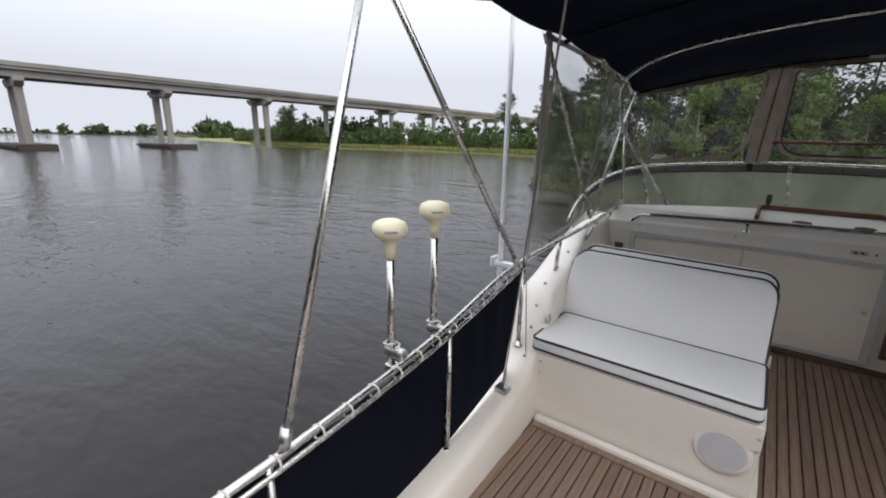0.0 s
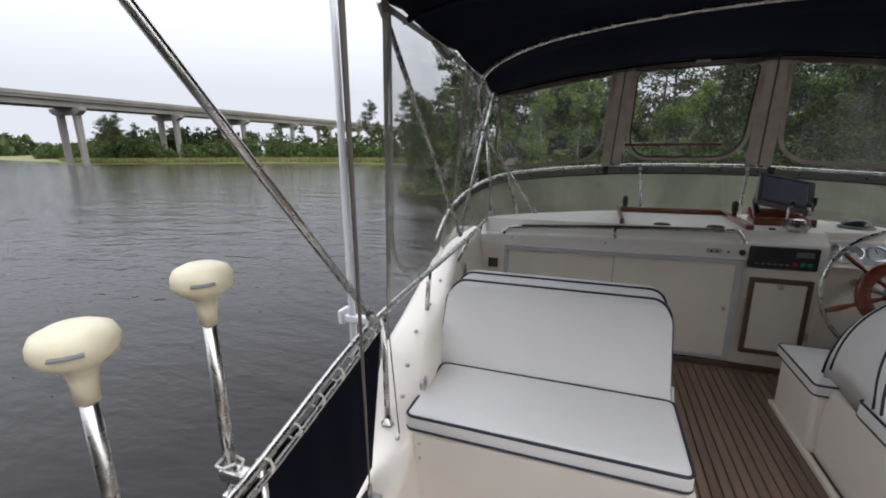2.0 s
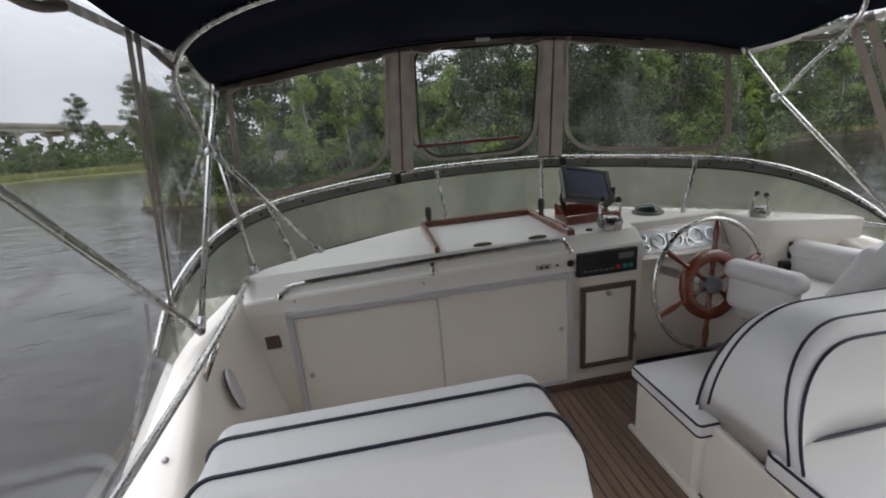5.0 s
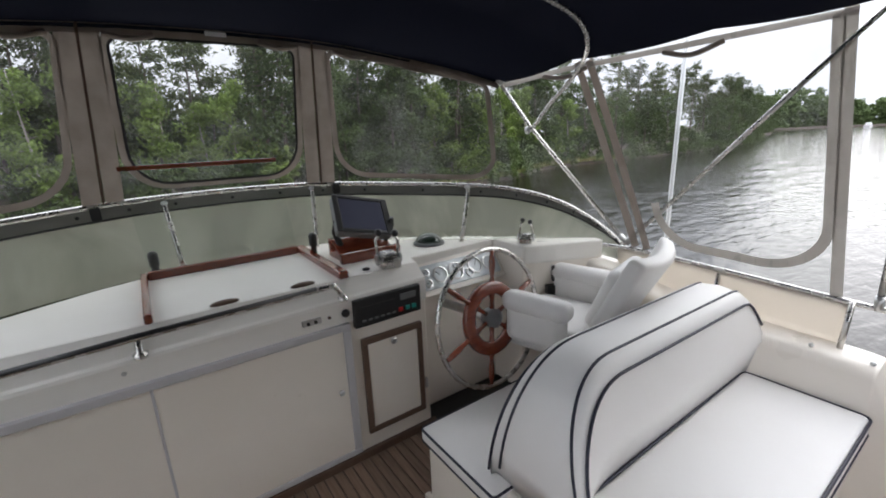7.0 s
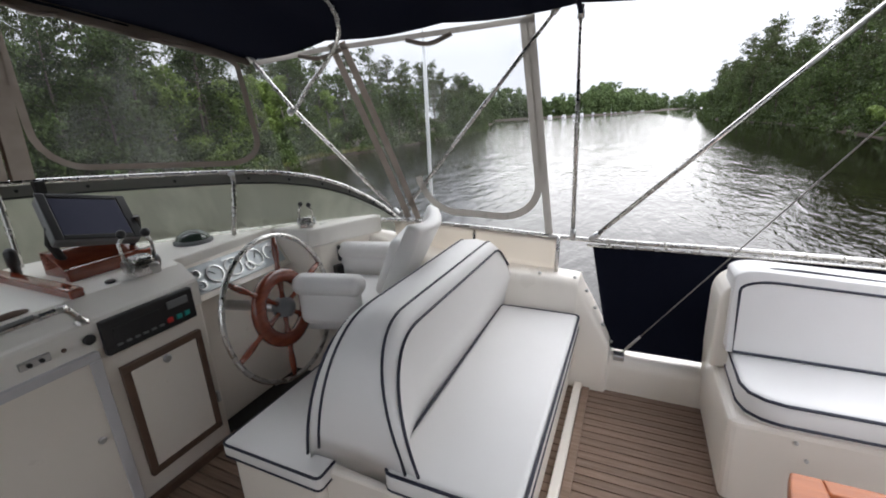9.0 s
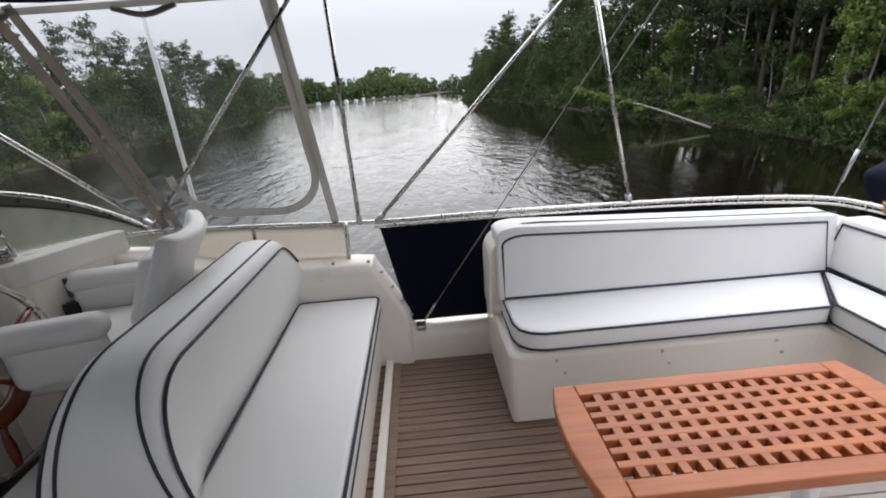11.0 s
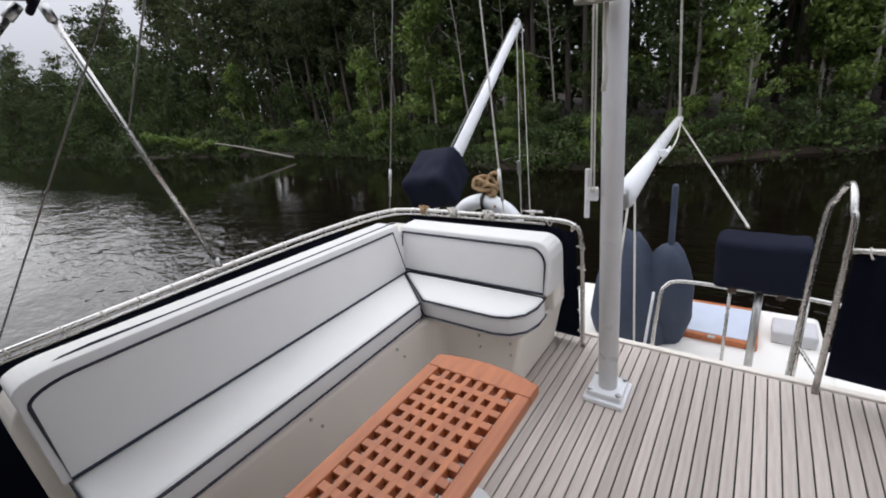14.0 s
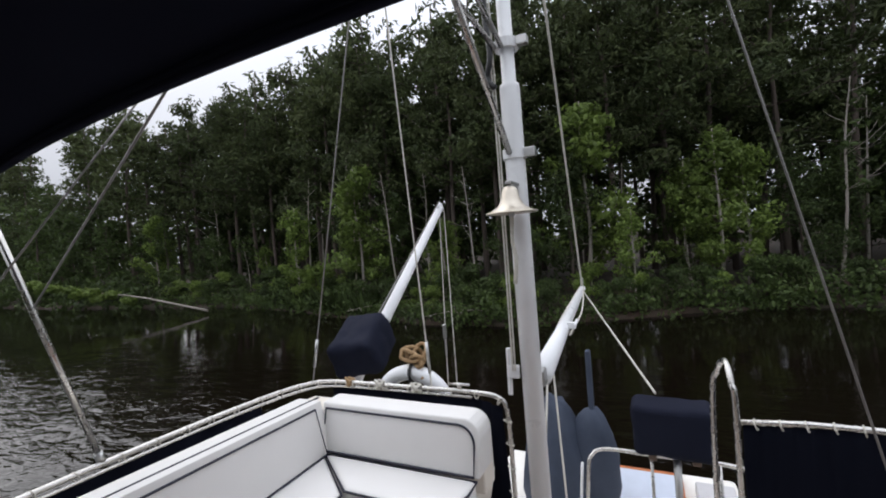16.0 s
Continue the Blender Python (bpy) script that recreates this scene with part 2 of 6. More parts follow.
def finish(name, bm, mat, smooth):
    me = bpy.data.meshes.new(name)
    bm.normal_update()
    bm.to_mesh(me)
    bm.free()
    me.materials.append(mat)
    if smooth:
        me.polygons.foreach_set("use_smooth", [True] * len(me.polygons))
    return me


def thing(name, label, category, at=(0, 0, 0), group=""):
    ob = new(name)
    ob.empty_display_size = 0.1
    ob.location = at
    ORIGIN[ob.name] = Vector(at)
    return tagged(ob, label, category, group)


def part(name, bm, mat, parent, label="", smooth=False):
    """Links a mesh, given in the place's coordinates, as one object under its thing or part."""
    o = ORIGIN[parent.name]
    bmesh.ops.translate(bm, verts=bm.verts, vec=-o)
    ob = new(name, finish(name, bm, mat, smooth))
    ob.parent = parent
    ORIGIN[ob.name] = o
    return tagged(ob, label)


def single(name, bm, mat, label, category, group="", kind="", smooth=False):
    ob = new(name, finish(name, bm, mat, smooth))
    ORIGIN[ob.name] = Vector((0, 0, 0))
    return tagged(ob, label, category, group, kind)


def bx(x0, x1, y0, y1, z0, z1, bev=0.008, seg=2):
    bm = bmesh.new()
    bmesh.ops.create_cube(bm, size=1.0)
    for v in bm.verts:
        v.co = Vector((x0 + (v.co.x + 0.5) * (x1 - x0), y0 + (v.co.y + 0.5) * (y1 - y0), z0 + (v.co.z + 0.5) * (z1 - z0)))
    if bev:
        bmesh.ops.bevel(bm, geom=bm.edges[:], offset=bev, segments=seg, profile=0.5, affect="EDGES", clamp_overlap=True)
    return bm


def turned(bm, m):
    bmesh.ops.transform(bm, matrix=m, verts=bm.verts)
    return bm


def joined(*bms):
    out = bmesh.new()
    for b in bms:
        me = bpy.data.meshes.new("t")
        b.to_mesh(me)
        b.free()
        out.from_mesh(me)
        bpy.data.meshes.remove(me)
    return out


def curve_points(pts, steps=8, closed=False):
    """A smooth line through the points (Catmull-Rom)."""
    p = [Vector(q) for q in pts]
    n = len(p)
    out = []
    for i in range(n if closed else n - 1):
        a, b = p[i], p[(i + 1) % n]
        before = p[i - 1] if i or closed else a + (a - b)
        after = p[(i + 2) % n] if i + 2 < n or closed else b + (b - a)
        for k in range(steps):
            t = k / steps
            out.append(0.5 * ((2 * a) + (b - before) * t + (2 * before - 5 * a + 4 * b - after) * t * t + (3 * a - before - 3 * b + after) * t ** 3))
    if not closed:
        out.append(p[-1])
    return out


def tb(pts, r, seg=10, steps=0, closed=False, taper=None, flat=1.0):
    """A tube along a line; steps > 0 rounds the line first; taper: the radius at the end."""
    p = curve_points(pts, steps, closed) if steps else [Vector(q) for q in pts]
    bm = bmesh.new()
    n = len(p)
    up = None
    rings = []
    for i in range(n):
        if closed:
            d = (p[(i + 1) % n] - p[i - 1]).normalized()
        else:
            d = (p[min(i + 1, n - 1)] - p[max(i - 1, 0)]).normalized()
        if up is None:
            up = d.orthogonal().normalized()
        up = (up - d * up.dot(d)).normalized()
        side = d.cross(up)
        rr = r if taper is None else r + (taper - r) * i / (n - 1)
        rings.append([bm.verts.new(p[i] + rr * (math.cos(2 * math.pi * k / seg) * up + flat * math.sin(2 * math.pi * k / seg) * side)) for k in range(seg)])
    for i in range(n if closed else n - 1):
        a, b = rings[i], rings[(i + 1) % n]
        for k in range(seg):
            bm.faces.new((a[k], a[(k + 1) % seg], b[(k + 1) % seg], b[k]))
    if not closed:
        bm.faces.new(rings[0][::-1])
        bm.faces.new(rings[-1])
    return bm


def lathe(profile, m=None, seg=24):
    """Spins (radius, height) pairs about z; m places the result."""
    bm = bmesh.new()
    rings = []
    for r, z in profile:
        if r < 1e-5:
            rings.append([bm.verts.new((0, 0, z))])
        else:
            rings.append([bm.verts.new((r * math.cos(2 * math.pi * k / seg), r * math.sin(2 * math.pi * k / seg), z)) for k in range(seg)])
    for a, b in zip(rings, rings[1:]):
        for k in range(seg):
            j = (k + 1) % seg
            if len(a) == 1 and len(b) > 1:
                bm.faces.new((a[0], b[j], b[k]))
            elif len(b) == 1 and len(a) > 1:
                bm.faces.new((a[k], a[j], b[0]))
            elif len(a) > 1:
                bm.faces.new((a[k], a[j], b[j], b[k]))
    bmesh.ops.recalc_face_normals(bm, faces=bm.faces[:])
    return turned(bm, m) if m else bm


def prism(poly, axis, a0, a1, bev=0.0, seg=2):
    """A polygon of the other two axes (in x, y, z order), drawn out along one axis."""
    bm = bmesh.new()

    def put(p, a):
        q = list(p)
        q.insert("xyz".index(axis), a)
        return bm.verts.new(q)

    lo, hi = [put(p, a0) for p in poly], [put(p, a1) for p in poly]
    n = len(poly)
    bm.faces.new(lo)
    bm.faces.new(hi[::-1])
    for i in range(n):
        bm.faces.new((lo[i], hi[i], hi[(i + 1) % n], lo[(i + 1) % n]))
    bmesh.ops.recalc_face_normals(bm, faces=bm.faces[:])
    if bev:
        bmesh.ops.bevel(bm, geom=bm.edges[:], offset=bev, segments=seg, profile=0.5, affect="EDGES", clamp_overlap=True)
    return bm


def rounded(x0, x1, y0, y1, r, n=5, which="1111"):
    """A rectangle with rounded corners, from the lower left, counter-clockwise."""
    out = []
    for k, (cx, cy, a) in enumerate(((x0, y0, 180), (x1, y0, 270), (x1, y1, 0), (x0, y1, 90))):
        if which[k] == "0":
            out.append((cx, cy))
            continue
        mx, my = cx + (r if cx == x0 else -r), cy + (r if cy == y0 else -r)
        for i in range(n + 1):
            t = radians(a + 90 * i / n)
            out.append((mx + r * math.cos(t), my + r * math.sin(t)))
    return out


def sheet(rows, thick=0.0):
    """A skin over rows of points; thick gives it a second side."""
    bm = bmesh.new()
    g = [[bm.verts.new(p) for p in row] for row in rows]
    for a, b in zip(g, g[1:]):
        for k in range(len(a) - 1):
            bm.faces.new((a[k], a[k + 1], b[k + 1], b[k]))
    if thick:
        bmesh.ops.solidify(bm, geom=bm.faces[:], thickness=thick)
    return bm


def ball(c, rx, ry, rz, seg=16):
    bm = bmesh.new()
    bmesh.ops.create_uvsphere(bm, u_segments=seg, v_segments=max(6, seg // 2), radius=1.0)
    return turned(bm, Matrix.LocRotScale(c, None, (rx, ry, rz)))


def disc(c, r, h, axis="z", bev=0.0, seg=20):
    p = [(0, 0), (r - bev, 0), (r, bev), (r, h - bev), (r - bev, h), (0, h)] if bev else [(0, 0), (r, 0), (r, h), (0, h)]
    turn = {"z": pose(*c), "y": pose(*c, -90, 0, 0), "x": pose(*c, 0, 90, 0), "-y": pose(*c, 90, 0, 0)}[axis]
    return lathe(p, turn, seg)


def lerp_table(table, v):
    for (a, x), (b, y) in zip(table, table[1:]):
        if v <= b:
            k = max(0.0, (v - a) / (b - a))
            return x + (y - x) * k
    return table[-1][1]

# ---- river, banks and distance ----
WATER = -3.2
far = bmesh.new()
bmesh.ops.create_grid(far, x_segments=8, y_segments=8, size=3000)
bmesh.ops.translate(far, verts=far.verts, vec=(0, 0, WATER))
single("water", far, water_mat, "dark brown rippled river water under an overcast sky", "water", kind="structure")


def bank(name, shore, inland, rise, label, mat=None, top=1.2):
    """Land from a shore line back to an inland line, with an uneven, undercut edge."""
    line = curve_points([(x, y, 0) for x, y in shore], 10)
    back_line = curve_points([(x, y, 0) for x, y in inland], 10)
    rows = []
    for f, h in ((-0.015, -0.6), (0.0, 0.15), (0.02, 0.55), (0.08, 0.9), (0.3, top), (1.0, top + rise)):
        row = []
        for i, a in enumerate(line):
            b = back_line[min(i, len(back_line) - 1)]
            p = a.lerp(b, f)
            n = noise.noise(Vector((p.x * 0.35, p.y * 0.35, f * 9)))
            p = p + (b - a).normalized() * n * 0.9
            row.append((p.x, p.y, WATER + h + (0.25 * n if h > 0 else 0)))
        rows.append(row)
    return single(name, sheet(rows), mat or bankearth, label, "ground", kind="structure", smooth=True)


AFT_SHORE = [(-120, -34), (-60, -30), (-22, -26.5), (-9, -25), (-4, -24.5), (3, -21.5), (9, -19.6), (15, -20.5), (23, -22.5), (31, -25), (38, -26), (50, -26), (69, -25.5), (100, -27), (130, -28), (174, -22), (230, -24), (300, -34)]
AFT_BACK = [(x, y - 60 - abs(x) * 0.1) for x, y in AFT_SHORE]
bank("ground", AFT_SHORE, AFT_BACK, 2.5, "reddish earth bank under dense pine woods")
FORE_SHORE = [(-62, 150), (-45, 110), (-30, 72), (-22, 48), (-17, 39.5), (0, 36.5), (18, 35.5), (33, 36), (45, 41), (63, 42), (93, 43), (144, 50), (154, 56), (240, 78), (330, 110), (470, 165)]
FORE_BACK = [(20, 190), (10, 150), (5, 110), (0, 105), (2, 102)] + [(x, y + 65) for x, y in FORE_SHORE[5:]]
bank("ground", FORE_SHORE, FORE_BACK, 2.0, "low earth bank with undergrowth and trees")
MARSH_SHORE = [(-900, 300), (-500, 190), (-320, 150), (-230, 125), (-187, 110), (-148, 119), (-109, 127), (-60, 122), (-42, 112)]
MARSH_BACK = [(x * 0.9, y + 260) for x, y in MARSH_SHORE]
bank("ground", MARSH_SHORE, MARSH_BACK, 1.0, "flat green marsh bank", marshgrass, 0.5)
EAST_SHORE = [(330, 112), (395, 85), (440, 60), (520, 20), (700, -20), (900, -52), (1300, -110)]
EAST_BACK = [(x + 60, y + 90) for x, y in EAST_SHORE]
bank("ground", EAST_SHORE, EAST_BACK, 3.0, "distant wooded river bank")
WEST_SHORE = [(-1500, -300), (-1400, 0), (-1250, 250), (-800, 330), (-500, 200)]
WEST_BACK = [(x - 200, y + 60) for x, y in WEST_SHORE]
bank("ground", WEST_SHORE, WEST_BACK, 3.0, "far hazy river bank")


# ---- trees ----
COARSE = [False]


def leaf_cloud(rng, clumps, per, size, spread, flat=0.6, slim=0.55):
    """Many small bent leaf sprays round the clump centres."""
    verts, faces = [], []
    if COARSE[0]:
        per, size = max(6, int(per / 2.6)), size * 1.38
    for cx, cy, cz, cr in clumps:
        for _ in range(per):
            d = Vector((rng.gauss(0, 1), rng.gauss(0, 1), rng.gauss(0, 1))).normalized()
            r = cr * (0.45 + 0.6 * rng.random())
            c = Vector((cx + d.x * r, cy + d.y * r, cz + d.z * r * flat))
            t = (d + Vector((rng.gauss(0, .6), rng.gauss(0, .6), rng.gauss(0, .5)))).normalized()
            s = t.orthogonal().normalized()
            s.rotate(Matrix.Rotation(rng.random() * 6.3, 3, t))
            u = t.cross(s)
            a = size * (0.6 + 0.8 * rng.random())
            i = len(verts)
            verts += [c - s * a, c + u * a * slim - t * a * 0.15, c + s * a * 1.1 + t * a * 0.2, c - u * a * slim - t * a * 0.15]
            faces += [(i, i + 1, i + 2), (i, i + 2, i + 3)]
    me = bpy.data.meshes.new("crown")
    me.from_pydata(verts, [], faces)
    return me


def limb_mesh(rng, height, radius, limbs, lo, hi, reach, droop, lean=0.0):
    top = Vector((lean * height, rng.uniform(-.03, .03) * height, height))
    bend = [Vector((0, 0, -0.4)), Vector((lean * height * .2 + rng.uniform(-.2, .2), rng.uniform(-.2, .2), height * .35)), Vector((lean * height * .6, rng.uniform(-.3, .3), height * .7)), top]
    trunk = curve_points(bend, 4)
    bms = [tb(trunk, radius, 7, taper=radius * 0.2)]
    tips = []
    for k in range(limbs):
        f = lo + (hi - lo) * (k + rng.random()) / limbs
        i = min(len(trunk) - 1, int(f * (len(trunk) - 1)))
        a = trunk[i]
        az = rng.random() * 6.283
        L = reach * (1.15 - 0.75 * (f - lo) / max(0.01, hi - lo)) * rng.uniform(.6, 1.15)
        e = a + Vector((math.cos(az) * L, math.sin(az) * L, L * droop * rng.uniform(.4, 1.3)))
        mid = a.lerp(e, .5) + Vector((0, 0, -.08 * L))
        bms.append(tb([a, mid, e], radius * .28, 4, taper=radius * .06))
        tips += [(e, L), (mid, L)]
    return joined(*bms), tips, top


def make_tree(rng, kind):
    if kind == "pine":
        h = rng.uniform(15, 18)
        bm, tips, top = limb_mesh(rng, h, 0.19, 28, .40, .98, 3.0, .30)
        clumps = [(e.x, e.y, e.z, rng.uniform(.75, 1.25)) for e, L in tips] + [(top.x, top.y, top.z, .9)]
        me = leaf_cloud(rng, clumps, 74, .165, 1, .62, .40)
        return bm, me, bark, pineleaf
    if kind == "broad":
        h = rng.uniform(8.5, 12)
        bm, tips, top = limb_mesh(rng, h, 0.15, 20, .12, .97, 2.9, .38)
        clumps = [(e.x, e.y, e.z, rng.uniform(.8, 1.35)) for e, L in tips] + [(top.x, top.y, top.z, 1.0)]
        me = leaf_cloud(rng, clumps, 96, .145, 1, .78)
        return bm, me, bark, leaf
    if kind == "bright":
        h = rng.uniform(6, 9)
        bm, tips, top = limb_mesh(rng, h, 0.10, 15, .2, .98, 1.8, .5)
        clumps = [(e.x, e.y, e.z, rng.uniform(.5, .85)) for e, L in tips]
        me = leaf_cloud(rng, clumps, 85, .135, 1, .75)
        return bm, me, palebark, brightleaf
    if kind == "bare":
        h = rng.uniform(8, 11)
        bm, tips, top = limb_mesh(rng, h, 0.09, 12, .45, .95, 1.7, .7, .08)
        me = leaf_cloud(rng, [(e.x, e.y, e.z, .35) for e, L in tips[::3]], 14, .15, 1)
        return bm, me, palebark, leaf
    h = rng.uniform(2.0, 3.0)
    bm, tips, top = limb_mesh(rng, h, 0.05, 12, .05, .9, 1.5, .5)
    clumps = [(e.x, e.y, max(.3, e.z), rng.uniform(.45, .8)) for e, L in tips]
    me = leaf_cloud(rng, clumps, 42, .13, 1, .8)
    return bm, me, bark, (brightleaf if rng.random() < .35 else leaf)


TREE_TAGS = {
    "pine": ("pine_tree", "tall dark green pine with a bare brown trunk", "tree", "pines on the banks"),
    "broad": ("broadleaf_tree", "dense mid-green broadleaf tree on the river bank", "tree", "broadleaf trees on the banks"),
    "bright": ("young_tree", "slender young tree with light green leaves", "tree", "young trees on the banks"),
    "bare": ("sparse_tree", "half-dead pale-barked tree with few leaves", "tree", "sparse trees on the banks"),
    "shrub": ("shrub", "low leafy green shrub at the water's edge", "shrub", "shrubs on the banks"),
}
rng = random.Random(7)
STOCK = {}
for kind, count in (("pine", 4), ("broad", 4), ("bright", 3), ("bare", 2), ("shrub", 4)):
    STOCK[kind] = []
    for _ in range(count):
        bm, me, wood, green = make_tree(rng, kind)
        trunk_me = finish("trunk", bm, wood, True)
        me.materials.append(green)
        STOCK[kind].append((trunk_me, me))
COARSE[0] = True
for kind, count in (("pine", 3), ("broad", 3), ("shrub", 2)):
    STOCK[kind + "_far"] = []
    for _ in range(count):
        bm, me, wood, green = make_tree(rng, kind)
        trunk_me = finish("trunk", bm, wood, True)
        me.materials.append(green)
        STOCK[kind + "_far"].append((trunk_me, me))


def plant(kind, x, y, z, scale, turn=None, coarse=False):
    name, label, cat, group = TREE_TAGS[kind]
    root = tagged(new(name), label, cat, group)
    trunk_me, crown_me = rng.choice(STOCK[kind + "_far"] if coarse and kind + "_far" in STOCK else STOCK[kind])
    for n, me in (("trunk", trunk_me), ("crown", crown_me)):
        ob = new(n, me)
        ob.parent = root
    root.matrix_basis = pose(x, y, z, 0, 0, rng.random() * 360 if turn is None else turn) @ Matrix.Scale(scale, 4)
    return root


def along(shore, x):
    return lerp_table(shore, x)


def woods(shore, x0, x1, sign, rows, base):
    """Rows of trees behind a shore: (offset, spacing, kinds, scale range)."""
    for off, step, kinds, lo, hi in rows:
        x = x0 + rng.random() * step
        while x < x1:
            y = along(shore, x) + sign * (off + rng.uniform(-.25, .25) * step)
            plant(rng.choice(kinds), x, y, WATER + base + min(off, 12) * 0.03 + 0.2, rng.uniform(lo, hi) * (1.08 if sign < 0 and 18 < x < 62 else 1), coarse=abs(x) > 48 or off > 9 or (sign > 0 and off > 7))
            x += step * rng.uniform(.6, 1.4)


# the near wood behind the stern
woods(AFT_SHORE, -30, 62, -1, [
    (.9, 2.0, ("shrub",), .35, .7),
    (2.4, 2.8, ("shrub",), .5, 1.0),
    (4.8, 4.2, ("broad", "bright", "shrub", "bare", "broad"), .5, .85),
    (6.8, 3.0, ("pine", "pine", "bare", "pine"), 1.05, 1.3),
    (9.5, 3.2, ("pine", "pine", "broad"), 1.1, 1.4),
    (13, 3.0, ("pine", "broad", "pine"), 1.2, 1.5),
    (18, 3.8, ("pine", "broad"), 1.35, 1.65),
    (25, 4.6, ("pine", "broad", "broad"), 1.45, 1.85)], .7)
woods(AFT_SHORE, 62, 290, -1, [
    (2.5, 4.5, ("shrub", "broad", "shrub", "broad"), .8, 1.3),
    (6.0, 4.8, ("broad", "broad", "pine", "broad"), 1.1, 1.5),
    (12, 5.0, ("broad", "pine", "broad"), 1.35, 1.75)], .7)
# the wood ahead of the bow
woods(FORE_SHORE[4:], -16, 60, 1, [
    (2.4, 2.2, ("shrub",), .9, 1.5),
    (4.0, 3.0, ("bright", "broad", "bright", "bright"), .8, 1.3),
    (8.0, 4.2, ("pine", "broad", "pine"), .75, .95),
    (13, 3.6, ("pine", "pine", "broad"), .75, 1.0),
    (20, 5.0, ("pine", "broad"), .85, 1.1)], .5)
woods(FORE_SHORE[4:], 60, 330, 1, [
    (1.2, 3.6, ("shrub", "shrub", "broad"), .8, 1.2),
    (7.0, 6.5, ("pine", "broad", "pine"), .75, 1.1),
    (15, 8.0, ("pine", "broad"), .8, 1.15)], .5)
for x, y, s in ((-21, 52, .62), (-24, 58, .7), (-27, 66, .72), (-20, 62, .8), (-31, 78, .75), (-36, 92, .8), (-18, 50, .66)):
    plant("pine", x, y, WATER + .8, s)
for x, y, s in ((-19, 46, .8), (-23, 53, .6), (-27, 64, .7), (-33, 80, .8), (-40, 100, .8)):
    plant("broad", x, y, WATER + .6, s * .7)
# light green young growth against the dark wood
for x, y, sc in ((-3.2, -27.6, 1.15), (-4.6, -28.4, 1.0), (-1.6, -28.0, .95), (4.2, -25.5, 1.5), (20.5, -24.2, 1.25), (21.8, -25.0, 1.0), (1.5, -23.8, .6), (13, -23, .7), (30, -27.5, 1.0), (-14, -28.5, 1.1), (55, -29.5, 1.2)):
    plant("bright", x, y, WATER + .9, sc)
for x, y, sc in ((22.8, -25.4, 1.2), (17.5, -24.5, 1.0), (29.5, -28.0, 1.15), (11, -24, .95), (-9, -29, 1.2)):
    plant("bare", x, y, WATER + .9, sc)
# a lone pine on the marsh
plant("pine", -81, 145, WATER + .5, 1.3)
for x, y, sc in ((-54.5, 121, 1.35), (-190, 124, 1.05), (-196, 130, 1.2), (-203, 128, 1.1), (-210, 135, 1.15), (-183, 129, .95)):
    plant("pine", x, y, WATER + .6, sc)


COARSE[0] = False


def far_woods(name, shore, offset, height, step, label, seed, size, rows=1, green=None, base=.8):
    """Far woods: one mass of many leaf sprays with an uneven top."""
    r2 = random.Random(seed)
    line = curve_points([(x, y, 0) for x, y in shore], 12)
    clumps = []
    for a, b in zip(line, line[1:]):
        n = max(1, int((b - a).length / step)) * rows
        side = (b - a).normalized().cross(Vector((0, 0, 1)))
        for k in range(n):
            p = a.lerp(b, k / n) - side * (offset + r2.uniform(0, height))
            h = height * (0.75 + 0.5 * noise.noise(Vector((p.x / height * .4, p.y / height * .4, seed))) + r2.uniform(-.2, .25))
            z = WATER + base
            while z < WATER + h:
                clumps.append((p.x + r2.gauss(0, step * .4), p.y + r2.gauss(0, step * .4), z, step * .75))
                z += step * .8
    me = leaf_cloud(r2, clumps, 26, size, 1, .8)
    me.materials.append(green or leaf)
    ob = new(name, me)
    return tagged(ob, label, "woods", kind="stuff")


# the two eastern far woods wear the foliage lightened for haze
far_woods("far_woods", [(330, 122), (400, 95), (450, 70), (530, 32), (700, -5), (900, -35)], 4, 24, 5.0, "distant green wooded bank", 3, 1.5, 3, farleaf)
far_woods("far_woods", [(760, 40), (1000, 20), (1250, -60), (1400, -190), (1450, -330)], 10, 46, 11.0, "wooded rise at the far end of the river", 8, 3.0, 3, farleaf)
far_woods("far_woods", MARSH_SHORE[2:], 9, 8.5, 2.2, "scrubby bushes and small trees on the marsh", 4, .55, 3)
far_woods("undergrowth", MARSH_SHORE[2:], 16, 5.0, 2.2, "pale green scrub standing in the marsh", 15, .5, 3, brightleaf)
far_woods("far_woods", MARSH_SHORE[2:], 34, 15.0, 3.2, "trees standing on the marsh", 14, .8, 2)
far_woods("far_woods", [(-700, 330), (-420, 260), (-300, 215), (-180, 190), (-80, 185)], 5, 13, 5.0, "distant trees behind the marsh", 5, 1.4)
far_woods("far_woods", [(-60, -52), (-20, -48), (20, -45), (60, -48), (110, -50)], -26, 15, 3.6, "dense woods behind the bank", 9, .8)
far_woods("far_woods", [(-8, 50), (5, 49), (25, 49), (45, 54), (66, 58)], 2, 11, 2.4, "dense dark woods behind the first trees", 21, .42, 5, pineleaf)
far_woods("far_woods", [(66, 58), (100, 60), (140, 66)], 2, 11, 3.0, "dense dark woods behind the first trees", 22, .6, 3)
far_woods("far_woods", [(45, -48), (90, -50), (150, -48), (220, -44), (290, -52)], -16, 16, 3.6, "dense woods along the river", 23, .6, 3, pineleaf)
far_woods("undergrowth", AFT_SHORE[2:12], -.9, 1.5, .8, "low leafy growth hanging over the water's edge", 31, .13, 2, leaf, .25)
far_woods("undergrowth", AFT_SHORE[11:], -2.2, 3.2, 1.6, "low leafy growth along the river's edge", 32, .3, 2, leaf, .3)
